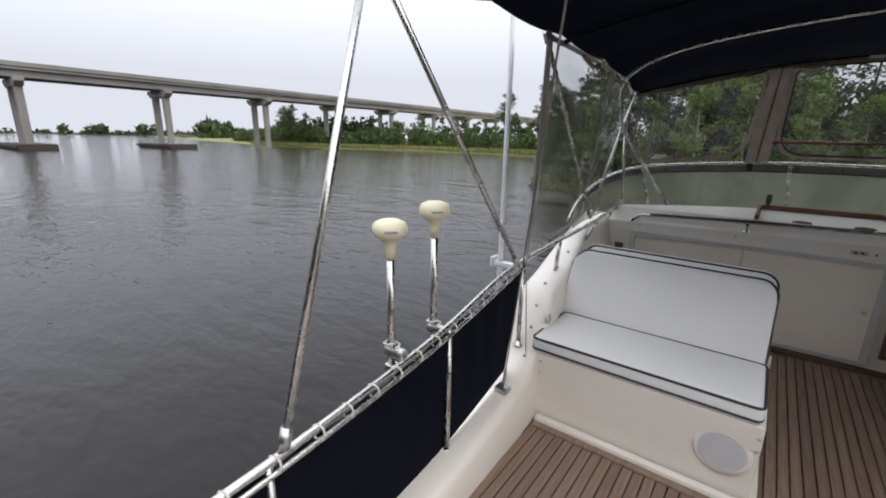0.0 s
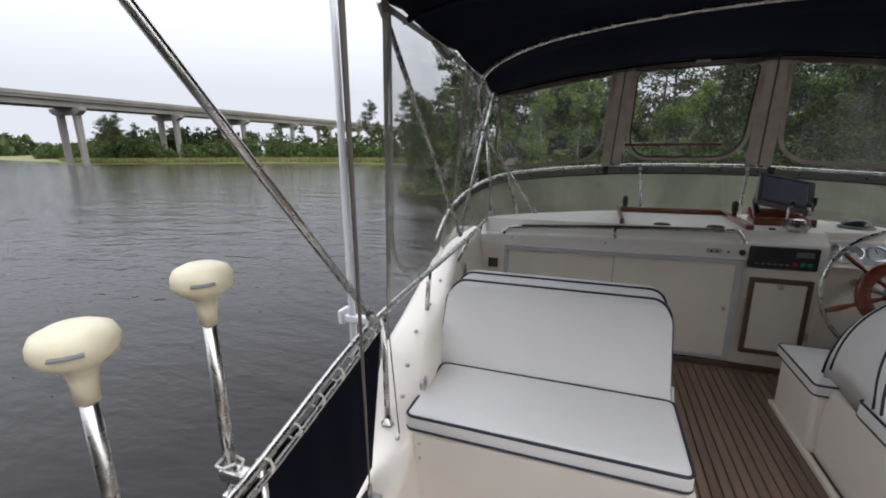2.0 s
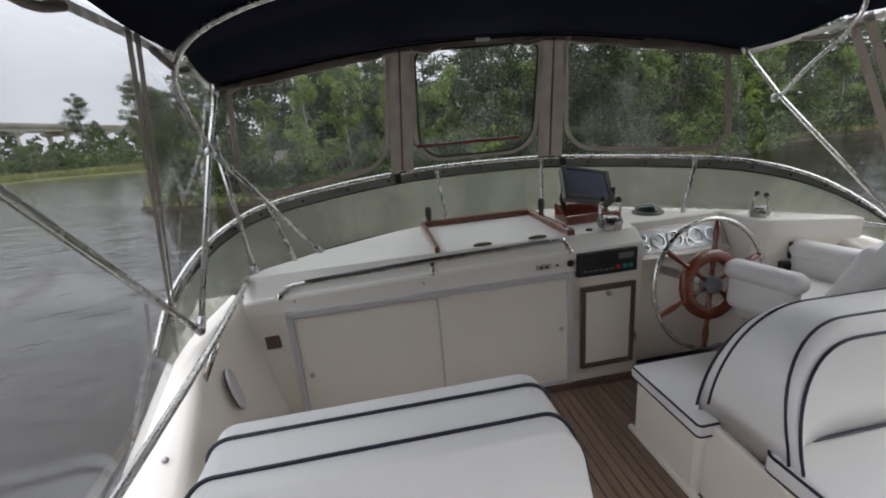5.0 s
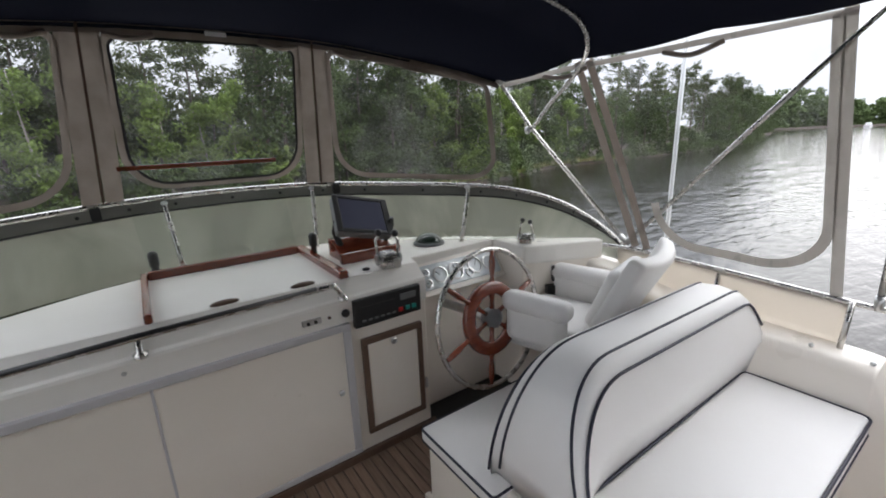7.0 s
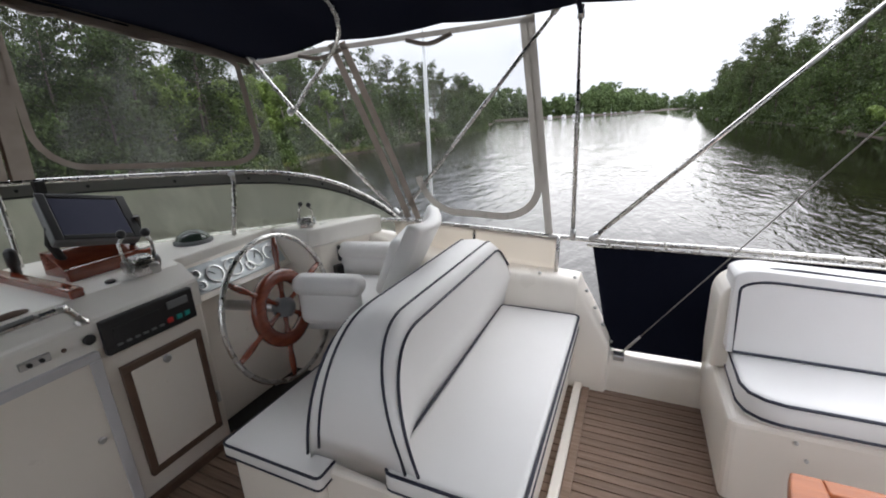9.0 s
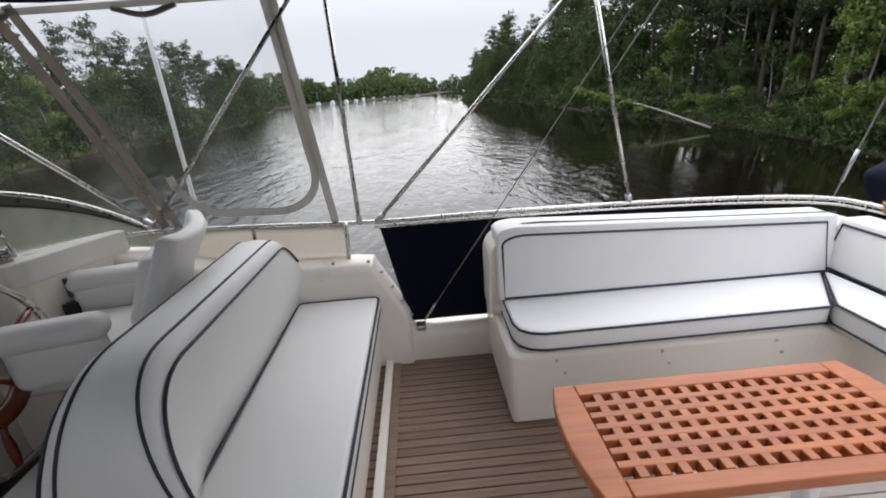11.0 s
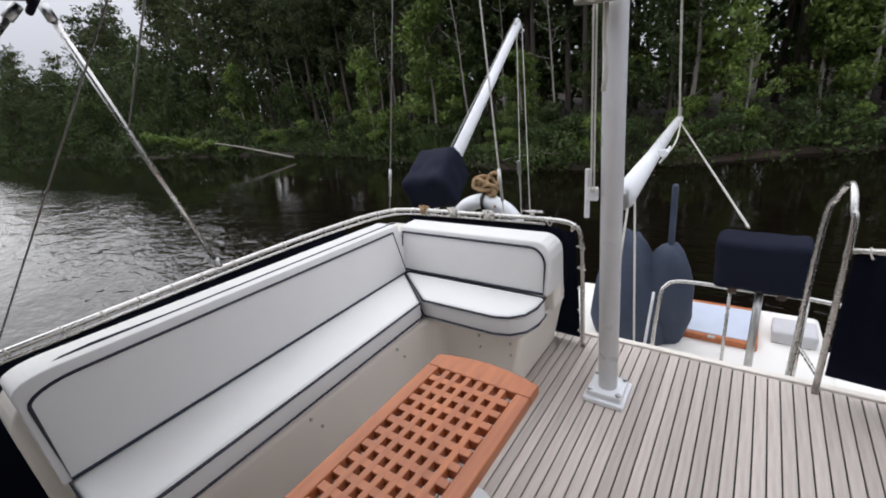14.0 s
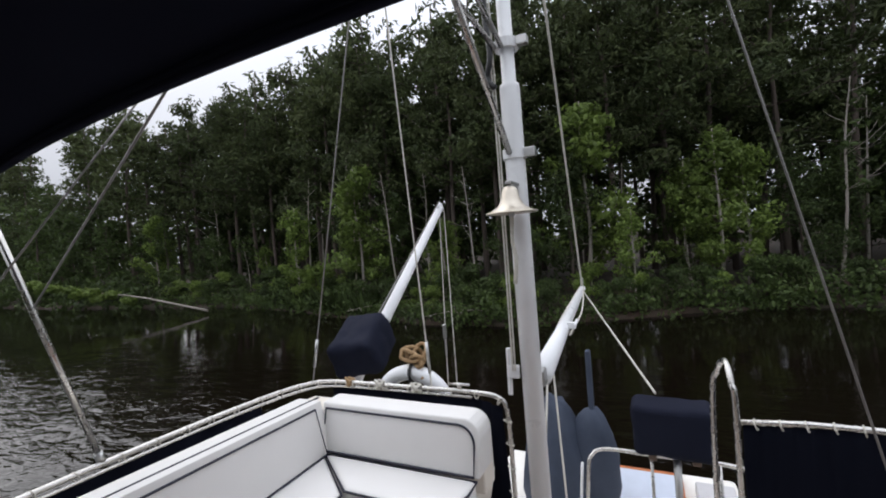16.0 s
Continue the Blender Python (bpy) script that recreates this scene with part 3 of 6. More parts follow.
far_woods("undergrowth", FORE_SHORE[4:13], -.4, 1.9, .9, "low leafy growth along the bank's edge", 33, .17, 2, leaf, .3)
far_woods("far_woods", WEST_SHORE, 20, 15, 16.0, "far hazy tree line across the water", 6, 6.0)


# tufts of marsh grass and reeds
def grass(name, shore, depth, count, hgt, seed, label, mat):
    r2 = random.Random(seed)
    line = curve_points([(x, y, 0) for x, y in shore], 10)
    verts, faces = [], []
    for _ in range(count):
        i = r2.randrange(len(line) - 1)
        a = line[i].lerp(line[i + 1], r2.random())
        n = (line[i + 1] - line[i]).normalized().cross(Vector((0, 0, 1)))
        p = a - n * depth * r2.random() ** 1.5
        h = hgt * r2.uniform(.6, 1.2)
        w = h * .16
        t = r2.random() * 3.14
        dx, dy = math.cos(t) * w, math.sin(t) * w
        b = WATER + .35
        k = len(verts)
        verts += [(p.x - dx, p.y - dy, b), (p.x + dx, p.y + dy, b), (p.x + r2.gauss(0, .25) * h, p.y + r2.gauss(0, .25) * h, b + h)]
        faces.append((k, k + 1, k + 2))
    me = bpy.data.meshes.new(name)
    me.from_pydata(verts, [], faces)
    me.materials.append(mat)
    return tagged(new(name, me), label, "grass", kind="stuff")


grass("marsh_grass", MARSH_SHORE[3:], 26, 26000, 1.5, 11, "tall green and straw marsh grass along the water", marshgrass)
grass("reeds", [(18, -20.8), (23, -22.5), (31, -25)], -1.6, 900, 1.4, 12, "blue-green reeds at the water's edge", leaf)
grass("reeds", FORE_SHORE[3:10], 2.5, 2500, .6, 13, "grass and reeds along the bank", marshgrass)
grass("reeds", AFT_SHORE[2:14], -3.0, 2500, .5, 14, "undergrowth along the bank", leaf)

# ---- road bridge ----
bridge = thing("road_bridge", "long concrete road bridge on paired columns across the river", "bridge", (-170, 60, WATER))
DECK = 19.6
part("deck", joined(bx(-176, -164, -160, 700, DECK - 2.0, DECK - 1.0, .05, 1), bx(-176.4, -175.9, -160, 700, DECK - 1.2, DECK, .05, 1), bx(-164.1, -163.6, -160, 700, DECK - 1.2, DECK, .05, 1)), concrete, bridge)
for gx in (-174.5, -171.5, -168.5, -165.5):
    part("girder", bx(gx - .4, gx + .4, -160, 700, DECK - 3.9, DECK - 2.0, .05, 1), concrete, bridge)
for k in range(-4, 18):
    py = 26 + 36 * k
    pier = part("pier_cap", prism([(-178, DECK - 3.9), (-162, DECK - 3.9), (-162, DECK - 5.0), (-164, DECK - 6.2), (-176, DECK - 6.2), (-178, DECK - 5.0)], "y", py - 1.1, py + 1.1, .1, 1), concrete, bridge)
    for cx in (-174.3, -165.7):
        part("column", prism([(cx - .5, WATER - 2), (cx + .5, WATER - 2), (cx + 1.0, DECK - 6.0), (cx + .4, DECK - 5.5), (cx - .4, DECK - 5.5), (cx - 1.0, DECK - 6.0)], "y", py - .9, py + .9, .1, 1), concrete, bridge)
    if k in (0, 1):
        part("fender", joined(bx(-184, -156, py - 4.2, py + 4.2, WATER - 1, WATER + 1.5, .1, 1), bx(-184.6, -155.4, py - 4.8, py - 4.1, WATER + .6, WATER + 1.2, .05, 1)), timber, bridge, "dark timber fender round the pier")

# ---- the flybridge: deck, coamings, console ----
def port_x(y):
    return lerp_table([(-.35, -.36), (.8, -.395), (2.34, -.445), (3.9, -.70), (5.3, -.78)], y)


def stbd_x(y):
    return lerp_table([(-.35, 2.85), (.3, 3.0), (1.1, 3.03), (2.65, 3.03), (3.92, 2.95), (5.3, 2.92)], y)


floor_poly = [(port_x(-.33) - .05, -.33), (2.85, -.33), (3.03, .3), (3.08, 2.6), (3.05, 4.4), (2.45, 4.64), (-.25, 4.64), (-.74, 4.4), (-.75, 4.2), (port_x(2.34) - .05, 2.34), (port_x(.8) - .05, .8)]
deck = single("floor", prism(floor_poly, "z", -.12, -.012), caulk, "teak flybridge deck with black caulked seams", "floor", kind="structure")
single("trim", prism([(port_x(-.36), -.37), (2.86, -.37), (2.86, -.33), (port_x(-.36), -.33)], "z", -.10, .012, .006), gelcoat, "cream gelcoat lip along the deck's after edge", "trim", kind="structure")

# hull below the flybridge: house sides, after cabin roof
hull = thing("cabin_house", "white fibreglass cabin top and hull below the flybridge", "boat", (1.3, -2, WATER))
part("house_side", prism([(-.75, 5.2), (2.9, 5.2), (3.0, 2.5), (2.85, -.30), (-.30, -.30), (-.45, 2.3)], "z", -2.3, -.125, .02), deckwhite, hull)
part("hull", prism([(-1.2, 8.5), (.0, 11.5), (1.1, 12.6), (2.2, 11.5), (3.5, 8.5), (3.6, -3.7), (-.9, -3.7)], "z", WATER - .3, -1.75, .05), deckwhite, hull)
part("after_cabin", prism([(.05, -1.3), (2.6, -1.3), (2.55, -3.12), (.12, -3.12)], "z", -1.8, -1.05, .05), deckwhite, hull)

# coamings: high forward of the knee, low abaft it


def coaming(name, side, label):
    """Profile stations along y; each a ring of (x offset inboard, z)."""
    st = [(-.30, .12), (.6, .14), (1.4, .17), (1.95, .235), (2.30, .315), (2.42, .43), (2.53, .58), (2.66, .68), (3.0, .72), (3.6, .80), (4.1, .87), (4.34, .92)]
    if side > 0:
        st = [(1.9, .20), (2.43, .205), (2.50, .32), (2.66, .62), (2.72, .68), (3.1, .70), (3.6, .76), (4.0, .88), (4.34, .93)]
    rows = []
    st = [(p.x, p.y) for p in curve_points([(y, z, 0) for y, z in st], 5)]
    for y, z in st:
        xo = port_x(y) - .10 if side < 0 else stbd_x(y) + .06
        xi = (port_x(y) + (.12 if y < 2.3 else lerp_table([(2.3, .11), (2.6, .15), (3.1, .15), (3.9, .08), (4.34, .16)], y))) if side < 0 else stbd_x(y) - (.14 if y < 2.5 else .17)
        s = 1 if side < 0 else -1
        foot = lerp_table([(2.5, .015), (3.2, .05), (3.9, .16), (4.34, .16)], y) if side < 0 else .015
        rows.append([(xo, y, -.3), (xo, y, z - .05), (xo + s * .03, y, z - .008), (xo + s * .06, y, z), (xi - s * .05, y, z), (xi - s * .015, y, z - .012), (xi, y, z - .05), (xi + s * foot, y, .02), (xi + s * foot, y, -.02)])
    b = sheet(rows)
    bmesh.ops.holes_fill(b, edges=[e for e in b.edges if e.is_boundary], sides=40)
    bmesh.ops.recalc_face_normals(b, faces=b.faces[:])
    return single(name, b, gelcoat, label, "wall", kind="structure", smooth=True)


coaming("wall_port", -1, "cream gelcoat coaming, stepping down abaft the bench")
coaming("wall_starboard", 1, "cream gelcoat coaming beside the helm bench, sloping down to a low sill")

# console
console = thing("console", "cream gelcoat helm console with sliding locker doors and instruments", "console", (1, 4.5, 0))
front_z = .875
part("body", prism([(-.56, 4.29), (1.74, 4.29), (1.74, 5.05), (.3, 4.98), (-.3, 4.66)], "z", 0, front_z, .012), gelcoat, console)
part("helm_body", prism([(1.742, 4.44), (2.40, 4.44), (2.36, 4.55), (1.95, 4.9), (1.742, 4.98)], "z", 0, .80, .01), gelcoat, console)
gp = prism([(4.34, .78), (4.36, .79), (4.47, .955), (4.47, .78)], "x", 1.744, 2.42, .004)
gauges = part("gauge_panel", gp, gelcoat, console)
part("side_shelf", prism([(2.402, 4.20), (2.46, 4.16), (2.86, 3.98), (2.86, 4.1), (2.40, 4.54)], "z", 0, .925, .008), gelcoat, console)
DASH = [(-.56, 4.366), (1.74, 4.366), (1.76, 4.46), (2.40, 4.47), (2.405, 4.19), (2.47, 4.15), (2.88, 3.97), (2.90, 4.05), (2.36, 4.62), (1.95, 4.97), (1.5, 5.16), (1.07, 5.19), (.62, 5.15), (.3, 5.03), (-.2, 4.74), (-.48, 4.5)]
part("dashboard", prism(DASH, "z", .88, .995, .010, 3), deckwhite, console, "white moulded dashboard top")
lip = []
for y, z0, z1 in ((4.284, .80, .80), (4.284, .868, .915), (4.290, .880, .927), (4.304, .889, .936), (4.335, .935, .96), (4.37, .9925, .9925)):
    lip.append([(-.56 + 2.30 * k / 24, y, z0 + (z1 - z0) * k / 24) for k in range(25)])
part("dashboard_lip", sheet(lip), deckwhite, console, smooth=False)
part("toe_rail", bx(-.5, 1.76, 4.262, 4.288, 0, .045, .005), brownwood, console)
# sliding locker doors in a grey frame
x0, x1, z0, z1 = -.36, 1.283, .055, .80
fr = joined(bx(x0, x1, 4.262, 4.288, z1 - .035, z1, .004), bx(x0, x1, 4.262, 4.288, z0, z0 + .03, .004), bx(x0, x0 + .035, 4.262, 4.288, z0 + .03, z1 - .035, .004), bx(x1 - .04, x1, 4.262, 4.288, z0 + .03, z1 - .035, .004))
part("door_frame", fr, greytrim, console, "pale grey sliding track frame")
d1 = part("locker_door", bx(x0 + .03, .49, 4.277, 4.289, z0 + .02, z1 - .03, .003), gelcoat, console)
d2 = part("locker_door", bx(.47, x1 - .03, 4.270, 4.276, z0 + .02, z1 - .03, .003), gelcoat, console)
part("knob", disc((-.28, 4.275, .405), .014, .016, "-y", .004), dullsteel, d1)
part("knob", disc((1.204, 4.268, .446), .014, .016, "-y", .004), dullsteel, d2)
part("door_edge", bx(.462, .472, 4.266, 4.274, z0 + .03, z1 - .035, .002), greytrim, d2)

# seats: port bench
bench = thing("bench_seat", "cream moulded bench with white navy-piped cushions facing aft", "bench", (.18, 2.6, 0), "flybridge benches")
part("base", prism([(2.40, 0), (2.36, .40), (2.36, .42), (3.02, .42), (3.02, 0)], "x", -.33, .705, .02), gelcoat, bench)
seat = part("seat_cushion", bx(-.355, .69, 2.345, 2.80, .415, .515, .03, 3), vinyl, bench, smooth=True)
for z in (.445, .505):
    part("piping", tb([(x, y, z) for x, y in rounded(-.352, .687, 2.345, 2.80, .03, 3)], .006, 6, closed=True), piping, seat)


def back_cushion(parent, x0, x1, y0, y1, z0, z1, lean, r, axis="x"):
    """A padded back with rounded upper corners, leaning by lean over its height."""
    poly = rounded(x0, x1, z0, z1, r, 7, "0011")
    b = prism([(p, q) for p, q in poly], "y", y0, y1, .035, 3)
    for v in b.verts:
        v.co.y += lean * (v.co.z - z0) / (z1 - z0)
    c = part("back_cushion", b, vinyl, parent, smooth=True)
    for y in (y0 + .012, y1 - .012):
        pts = [(p, y + lean * (q - z0) / (z1 - z0), q) for p, q in poly]
        part("piping", tb(pts, .007, 6, closed=True), piping, c)
    return c


bb = prism(rounded(-.387, .675, .50, .862, .08, 7, "0011"), "y", 2.80, 3.29, .05, 3)
for v in bb.verts:
    v.co.y += (.21 if v.co.y < 3.0 else 0) * (v.co.z - .50) / .39
bbp = part("back_cushion", bb, vinyl, bench, smooth=True)
for y, drop in ((2.812, .012), (2.87, -.004), (3.215, -.004), (3.275, .012)):
    lean = .21 if y < 3.0 else 0
    part("piping", tb([(p + (.004 if p > .2 else -.004) * (drop < 0), y + lean * (q - .50) / .39, q - max(drop, 0) * (q > .8) + .003 * (drop < 0)) for p, q in rounded(-.387, .675, .525, .862, .08, 7, "0011")][1 if drop < 0 else 0:], .0065, 6, closed=drop > 0), piping, bbp)
tag = part("loose_tab", prism([(2.86, .47), (2.98, .40), (2.90, .52)], "x", .69, .70), vinyl, bench, "loose white fabric tab")
spk = part("speaker", disc((.575, 2.382, .235), .095, .016, "-y", .005, 32), greytrim, bench, "round pale loudspeaker grille")
part("speaker_rim", lathe([(.092, 0), (.115, 0), (.113, .012), (.092, .014)], pose(.575, 2.384, .235, 90, 0, 0), 32), gelcoat, spk, smooth=True)
for sx, sz in ((-.30, .37), (.69, .36), (.69, .30), (-.30, .30)):
    part("screw", disc((sx, 2.366, sz), .008, .008, "-y", .002, 8), dullsteel, bench)

# small fittings on the console
part("vent", bx(-.49, -.415, 4.276, 4.288, .60, .675, .004), brownwood, console, "small dark square vent")
rad = part("radio", bx(1.309, 1.692, 4.262, 4.30, .757, .905, .008), blackplastic, console, "black radio panel with coloured buttons")
for i, (bxx, mt) in enumerate(((1.565, ledred), (1.607, ledgreen), (1.645, ledgreen))):
    part("button", bx(bxx - .013, bxx + .013, 4.256, 4.264, .785, .808, .003), mt, rad)
for i in range(6):
    part("button", bx(1.345 + i * .034, 1.367 + i * .034, 4.257, 4.264, .785, .795, .002), greyplastic, rad)
part("display", bx(1.345, 1.53, 4.258, 4.264, .825, .865, .002), blackplastic, rad)
part("display", bx(1.565, 1.66, 4.258, 4.264, .845, .88, .002), greyplastic, rad)
lk = part("small_door", bx(1.365, 1.66, 4.268, 4.288, .17, .655, .004), gelcoat, console)
part("door_trim", joined(bx(1.335, 1.69, 4.262, 4.288, .655, .688, .004), bx(1.335, 1.69, 4.262, 4.288, .138, .17, .004), bx(1.335, 1.365, 4.262, 4.288, .17, .655, .004), bx(1.66, 1.69, 4.262, 4.288, .17, .655, .004)), brownwood, lk, "brown wooden door trim")
part("latch", disc((1.51, 4.266, .636), .018, .018, "-y", .005), dullsteel, lk)
part("catch", bx(1.695, 1.712, 4.262, 4.288, .27, .33, .004), dullsteel, console)
part("switch_plate", bx(1.06, 1.15, 4.272, 4.289, .838, .868, .004), dullsteel, console)
for kx in (1.085, 1.12):
    part("switch", disc((kx, 4.272, .853), .008, .012, "-y", .002, 10), blackplastic, console)
part("screw", disc((1.19, 4.286, .85), .008, .008, "-y", 0, 10), brownwood, console)
part("knob", disc((1.27, 4.286, .852), .02, .02, "-y", .005), blackplastic, console)
for kx in (-.30, .40):
    part("screw", disc((kx, 4.287, .856), .009, .006, "-y", 0, 10), dullsteel, console)
# dials behind the wheel
tilt = math.degrees(math.atan2(.11, .165))
part("gauge_glass", turned(bx(-.30, .30, -.004, .004, -.075, .075, .003), pose(2.075, 4.405, .868, -tilt, 0, 0)), dialwhite, gauges, "pale instrument panel")
for gx, r, gz in ((-.25, .026, -.035), (-.25, .026, .03), (-.155, .05, 0), (-.04, .055, 0), (.055, .03, -.03), (.11, .055, .005), (.22, .05, 0)):
    bz = lathe([(r - .008, 0), (r, .004), (r, .009), (r - .009, .010), (r - .009, 0)], pose(2.075, 4.405, .868, -tilt, 0, 0) @ pose(gx, -.004, gz, 90, 0, 0), 24)
    d = part("dial_rim", bz, dullsteel, gauges)
    part("needle", turned(bx(-.002, .002, -.008, -.006, 0, r * .7, 0), pose(2.075, 4.405, .868, -tilt, 0, 0) @ pose(gx, 0, gz, 0, gx * 300, 0)), blackplastic, d)

# grab rail along the console
grab = thing("grab_rail", "black-gripped stainless grab rail along the console", "rail", (.4, 4.33, .99))
part("tube", tb([(-.375, 4.303, .892), (-.33, 4.303, .925), (-.25, 4.303, .945), (.46, 4.303, .975), (1.17, 4.303, .992), (1.24, 4.303, .985), (1.275, 4.303, .93)], .013, 10, 5), steel, grab, smooth=True)
part("grip", tb([(-.23, 4.301, .951), (.46, 4.301, .981), (1.15, 4.301, .997)], .0125, 8), blackplastic, grab, smooth=True)
for gx, gz in ((-.375, .888), (.46, .906), (1.275, .922)):
    part("foot", lathe([(.026, -.01), (.026, .006), (.012, .012), (.011, .06 if gx == .46 else .02), (0, .06 if gx == .46 else .02)], pose(gx, 4.303, gz), 14), steel, grab, smooth=True)

# chart tray with a wooden rim
tray = thing("chart_tray", "varnished mahogany rim round a chart space on the dashboard", "tray", (.9, 4.7, .995))
part("side", bx(.49, .52, 4.36, 5.05, .993, 1.035, .008), mahogany, tray)
part("side", turned(bx(-.025, .025, 0, .70, 0, .04, .008), pose(1.315, 4.36, .993)), mahogany, tray)
part("far_side", bx(.52, 1.29, 5.02, 5.05, .993, 1.04, .008), mahogany, tray)
for hx in (.78, 1.12):
    part("hinge", ball((hx, 4.40, 1.0), .06, .018, .014, 12), brownwood, tray)
shield = thing("windscreen", "clear acrylic windscreen with a mahogany top edge", "windscreen", (.9, 5.0, 1.0))
part("pane", sheet([[(.535, 5.01, 1.03), (1.285, 5.01, 1.03)], [(.50, 4.89, 1.565), (1.20, 4.89, 1.565)]], .006), acrylic, shield)
part("top_edge", turned(bx(0, .70, -.008, .008, 0, .022, .004), pose(.50, 4.89, 1.56)), mahogany, shield)

# chart plotter on a wooden stand
plot = thing("chart_plotter", "grey chart plotter tilted on a mahogany stand", "plotter", (1.60, 4.72, .995))
part("stand", joined(prism([(4.60, .993), (4.84, .993), (4.84, 1.10), (4.78, 1.10), (4.66, 1.03), (4.60, 1.03)], "x", 1.42, 1.75, .006), bx(1.40, 1.77, 4.59, 4.63, .993, 1.05, .006)), mahogany, plot)
mt = pose(1.60, 4.72, 1.225, -45, 12, -4)
case = part("case", joined(turned(bx(-.17, .17, -.01, .05, -.13, .13, .015), mt), turned(bx(-.10, .10, .05, .10, -.08, .08, .02), mt)), greyplastic, plot)
part("screen", turned(bx(-.135, .13, -.016, -.008, -.105, .105, .003), mt), screenmat, case, "dark blank display")
part("bezel", joined(turned(bx(-.172, -.137, -.018, -.01, -.132, .132, .004), mt), turned(bx(.132, .172, -.018, -.01, -.132, .132, .004), mt), turned(bx(-.137, .132, -.018, -.01, .107, .132, .004), mt), turned(bx(-.137, .132, -.018, -.01, -.132, -.107, .004), mt)), blackplastic, case)
part("bracket", tb([(1.46, 4.74, 1.06), (1.43, 4.74, 1.15), (1.44, 4.72, 1.22)], .018, 8), blackplastic, plot)
part("bracket", tb([(1.73, 4.70, 1.06), (1.77, 4.68, 1.15), (1.765, 4.67, 1.20)], .014, 8), blackplastic, plot)
for ax, ay in ((1.36, 4.93), (.56, 5.10)):
    ant = thing("rubber_mount", "small black rubber-capped peg on the dashboard", "peg", (ax, ay, .995), "pegs on the dashboard")
    part("peg", lathe([(.018, -.002), (.018, .05), (.024, .055), (.024, .12), (.012, .135), (0, .135)], pose(ax, ay, .995), 12), blackplastic, ant, smooth=True)


def throttle(x, y, z, turn, s):
    th = thing("throttle_lever", "chrome engine control with two black-knobbed levers", "lever", (x, y, z), "engine controls")
    m = pose(x, y, z, 0, 0, turn) @ Matrix.Scale(s, 4)
    part("housing", turned(joined(bx(-.055, .055, -.06, .06, -.001, .05, .012), bx(-.045, .045, -.045, .045, .05, .085, .02)), m), steel, th)
    for lx, a in ((-.035, .03), (.035, -.03)):
        lev = part("lever", turned(tb([(lx * 1.6, 0, .05), (lx * 1.5, .01 + a, .14), (lx, .0 + a, .17)], .008, 8), m), steel, th, smooth=True)
        part("knob", turned(ball((lx, a, .185), .02, .02, .02, 12), m), blackplastic, lev, smooth=True)
    for sgn in (-1, 1):
        part("boss", turned(disc((sgn * .056, 0, .045), .03, .012 * sgn, "x", 0, 16), m), dullsteel, th)


throttle(1.585, 4.40, .994, -10, 1.0)
throttle(2.48, 4.25, .994, -55, .75)
comp = thing("compass", "dark domed compass set in the dashboard", "compass", (2.02, 4.66, .995))
part("base", lathe([(.10, -.004), (.10, .012), (.085, .02), (.0, .02)], pose(2.02, 4.66, .995), 28), greyplastic, comp, smooth=True)
part("dome", lathe([(.085, .018), (.082, .035), (.06, .055), (.03, .066), (0, .07)], pose(2.02, 4.66, .995), 24), material("dark_green_glass", (.03, .045, .035), .15, coat=.5), comp, smooth=True)
part("cap", disc((1.46, 4.42, .994), .02, .012, "z", .004), blackplastic, comp)

# ship's wheel
wheel = thing("helm", "mahogany six-spoked ship's wheel inside a stainless rim", "steering wheel", (1.965, 4.0, .72))
wm = pose(1.965, 4.0, .72, 90 - 9, 0, 4)
N = 48
part("rim", turned(tb([(.365 * math.cos(2 * math.pi * k / N), .365 * math.sin(2 * math.pi * k / N), 0) for k in range(N)], .013, 10, closed=True), wm), steel, wheel, smooth=True)
part("felloe", turned(lathe([(.135, -.02), (.19, -.02), (.198, -.012), (.198, .012), (.19, .02), (.135, .02), (.128, .012), (.128, -.012), (.135, -.02)], None, 36), wm), mahogany, wheel, smooth=True)
part("hub", turned(lathe([(0, .05), (.025, .05), (.03, .04), (.05, .03), (.052, -.03), (.0, -.03)], None, 20), wm), greyplastic, wheel, "dark metal hub", smooth=True)
for k in range(6):
    a = radians(80 + 60 * k)
    sp = lathe([(0, .045), (.014, .05), (.011, .09), (.016, .125), (.016, .20), (.011, .22), (.017, .27), (.016, .31), (.011, .355), (0, .355)], None, 10)
    part("spoke", turned(sp, wm @ Matrix.Rotation(a, 4, "Z") @ Matrix.Rotation(radians(90), 4, "Y")), mahogany, wheel, smooth=True)
part("shaft", tb([(1.965, 4.0, .72), (1.975, 4.46, .66)], .028, 12), dullsteel, wheel, smooth=True)

# switch boxes beside the helm
box = thing("switch_panel", "black switch panel on the wall beside the helm", "switch panel", (2.55, 4.1, .6))
bm4 = pose(2.60, 4.075, .72, 0, 0, -24)
part("socket", turned(joined(bx(-.05, .05, -.012, .02, .04, .14, .006)), bm4), blackplastic, box)
part("socket_face", turned(bx(-.025, .025, -.016, -.01, .06, .12, .004), bm4), greyplastic, box)
part("lower_box", turned(bx(-.09, .09, -.03, .02, -.10, .02, .006), bm4), blackplastic, box)

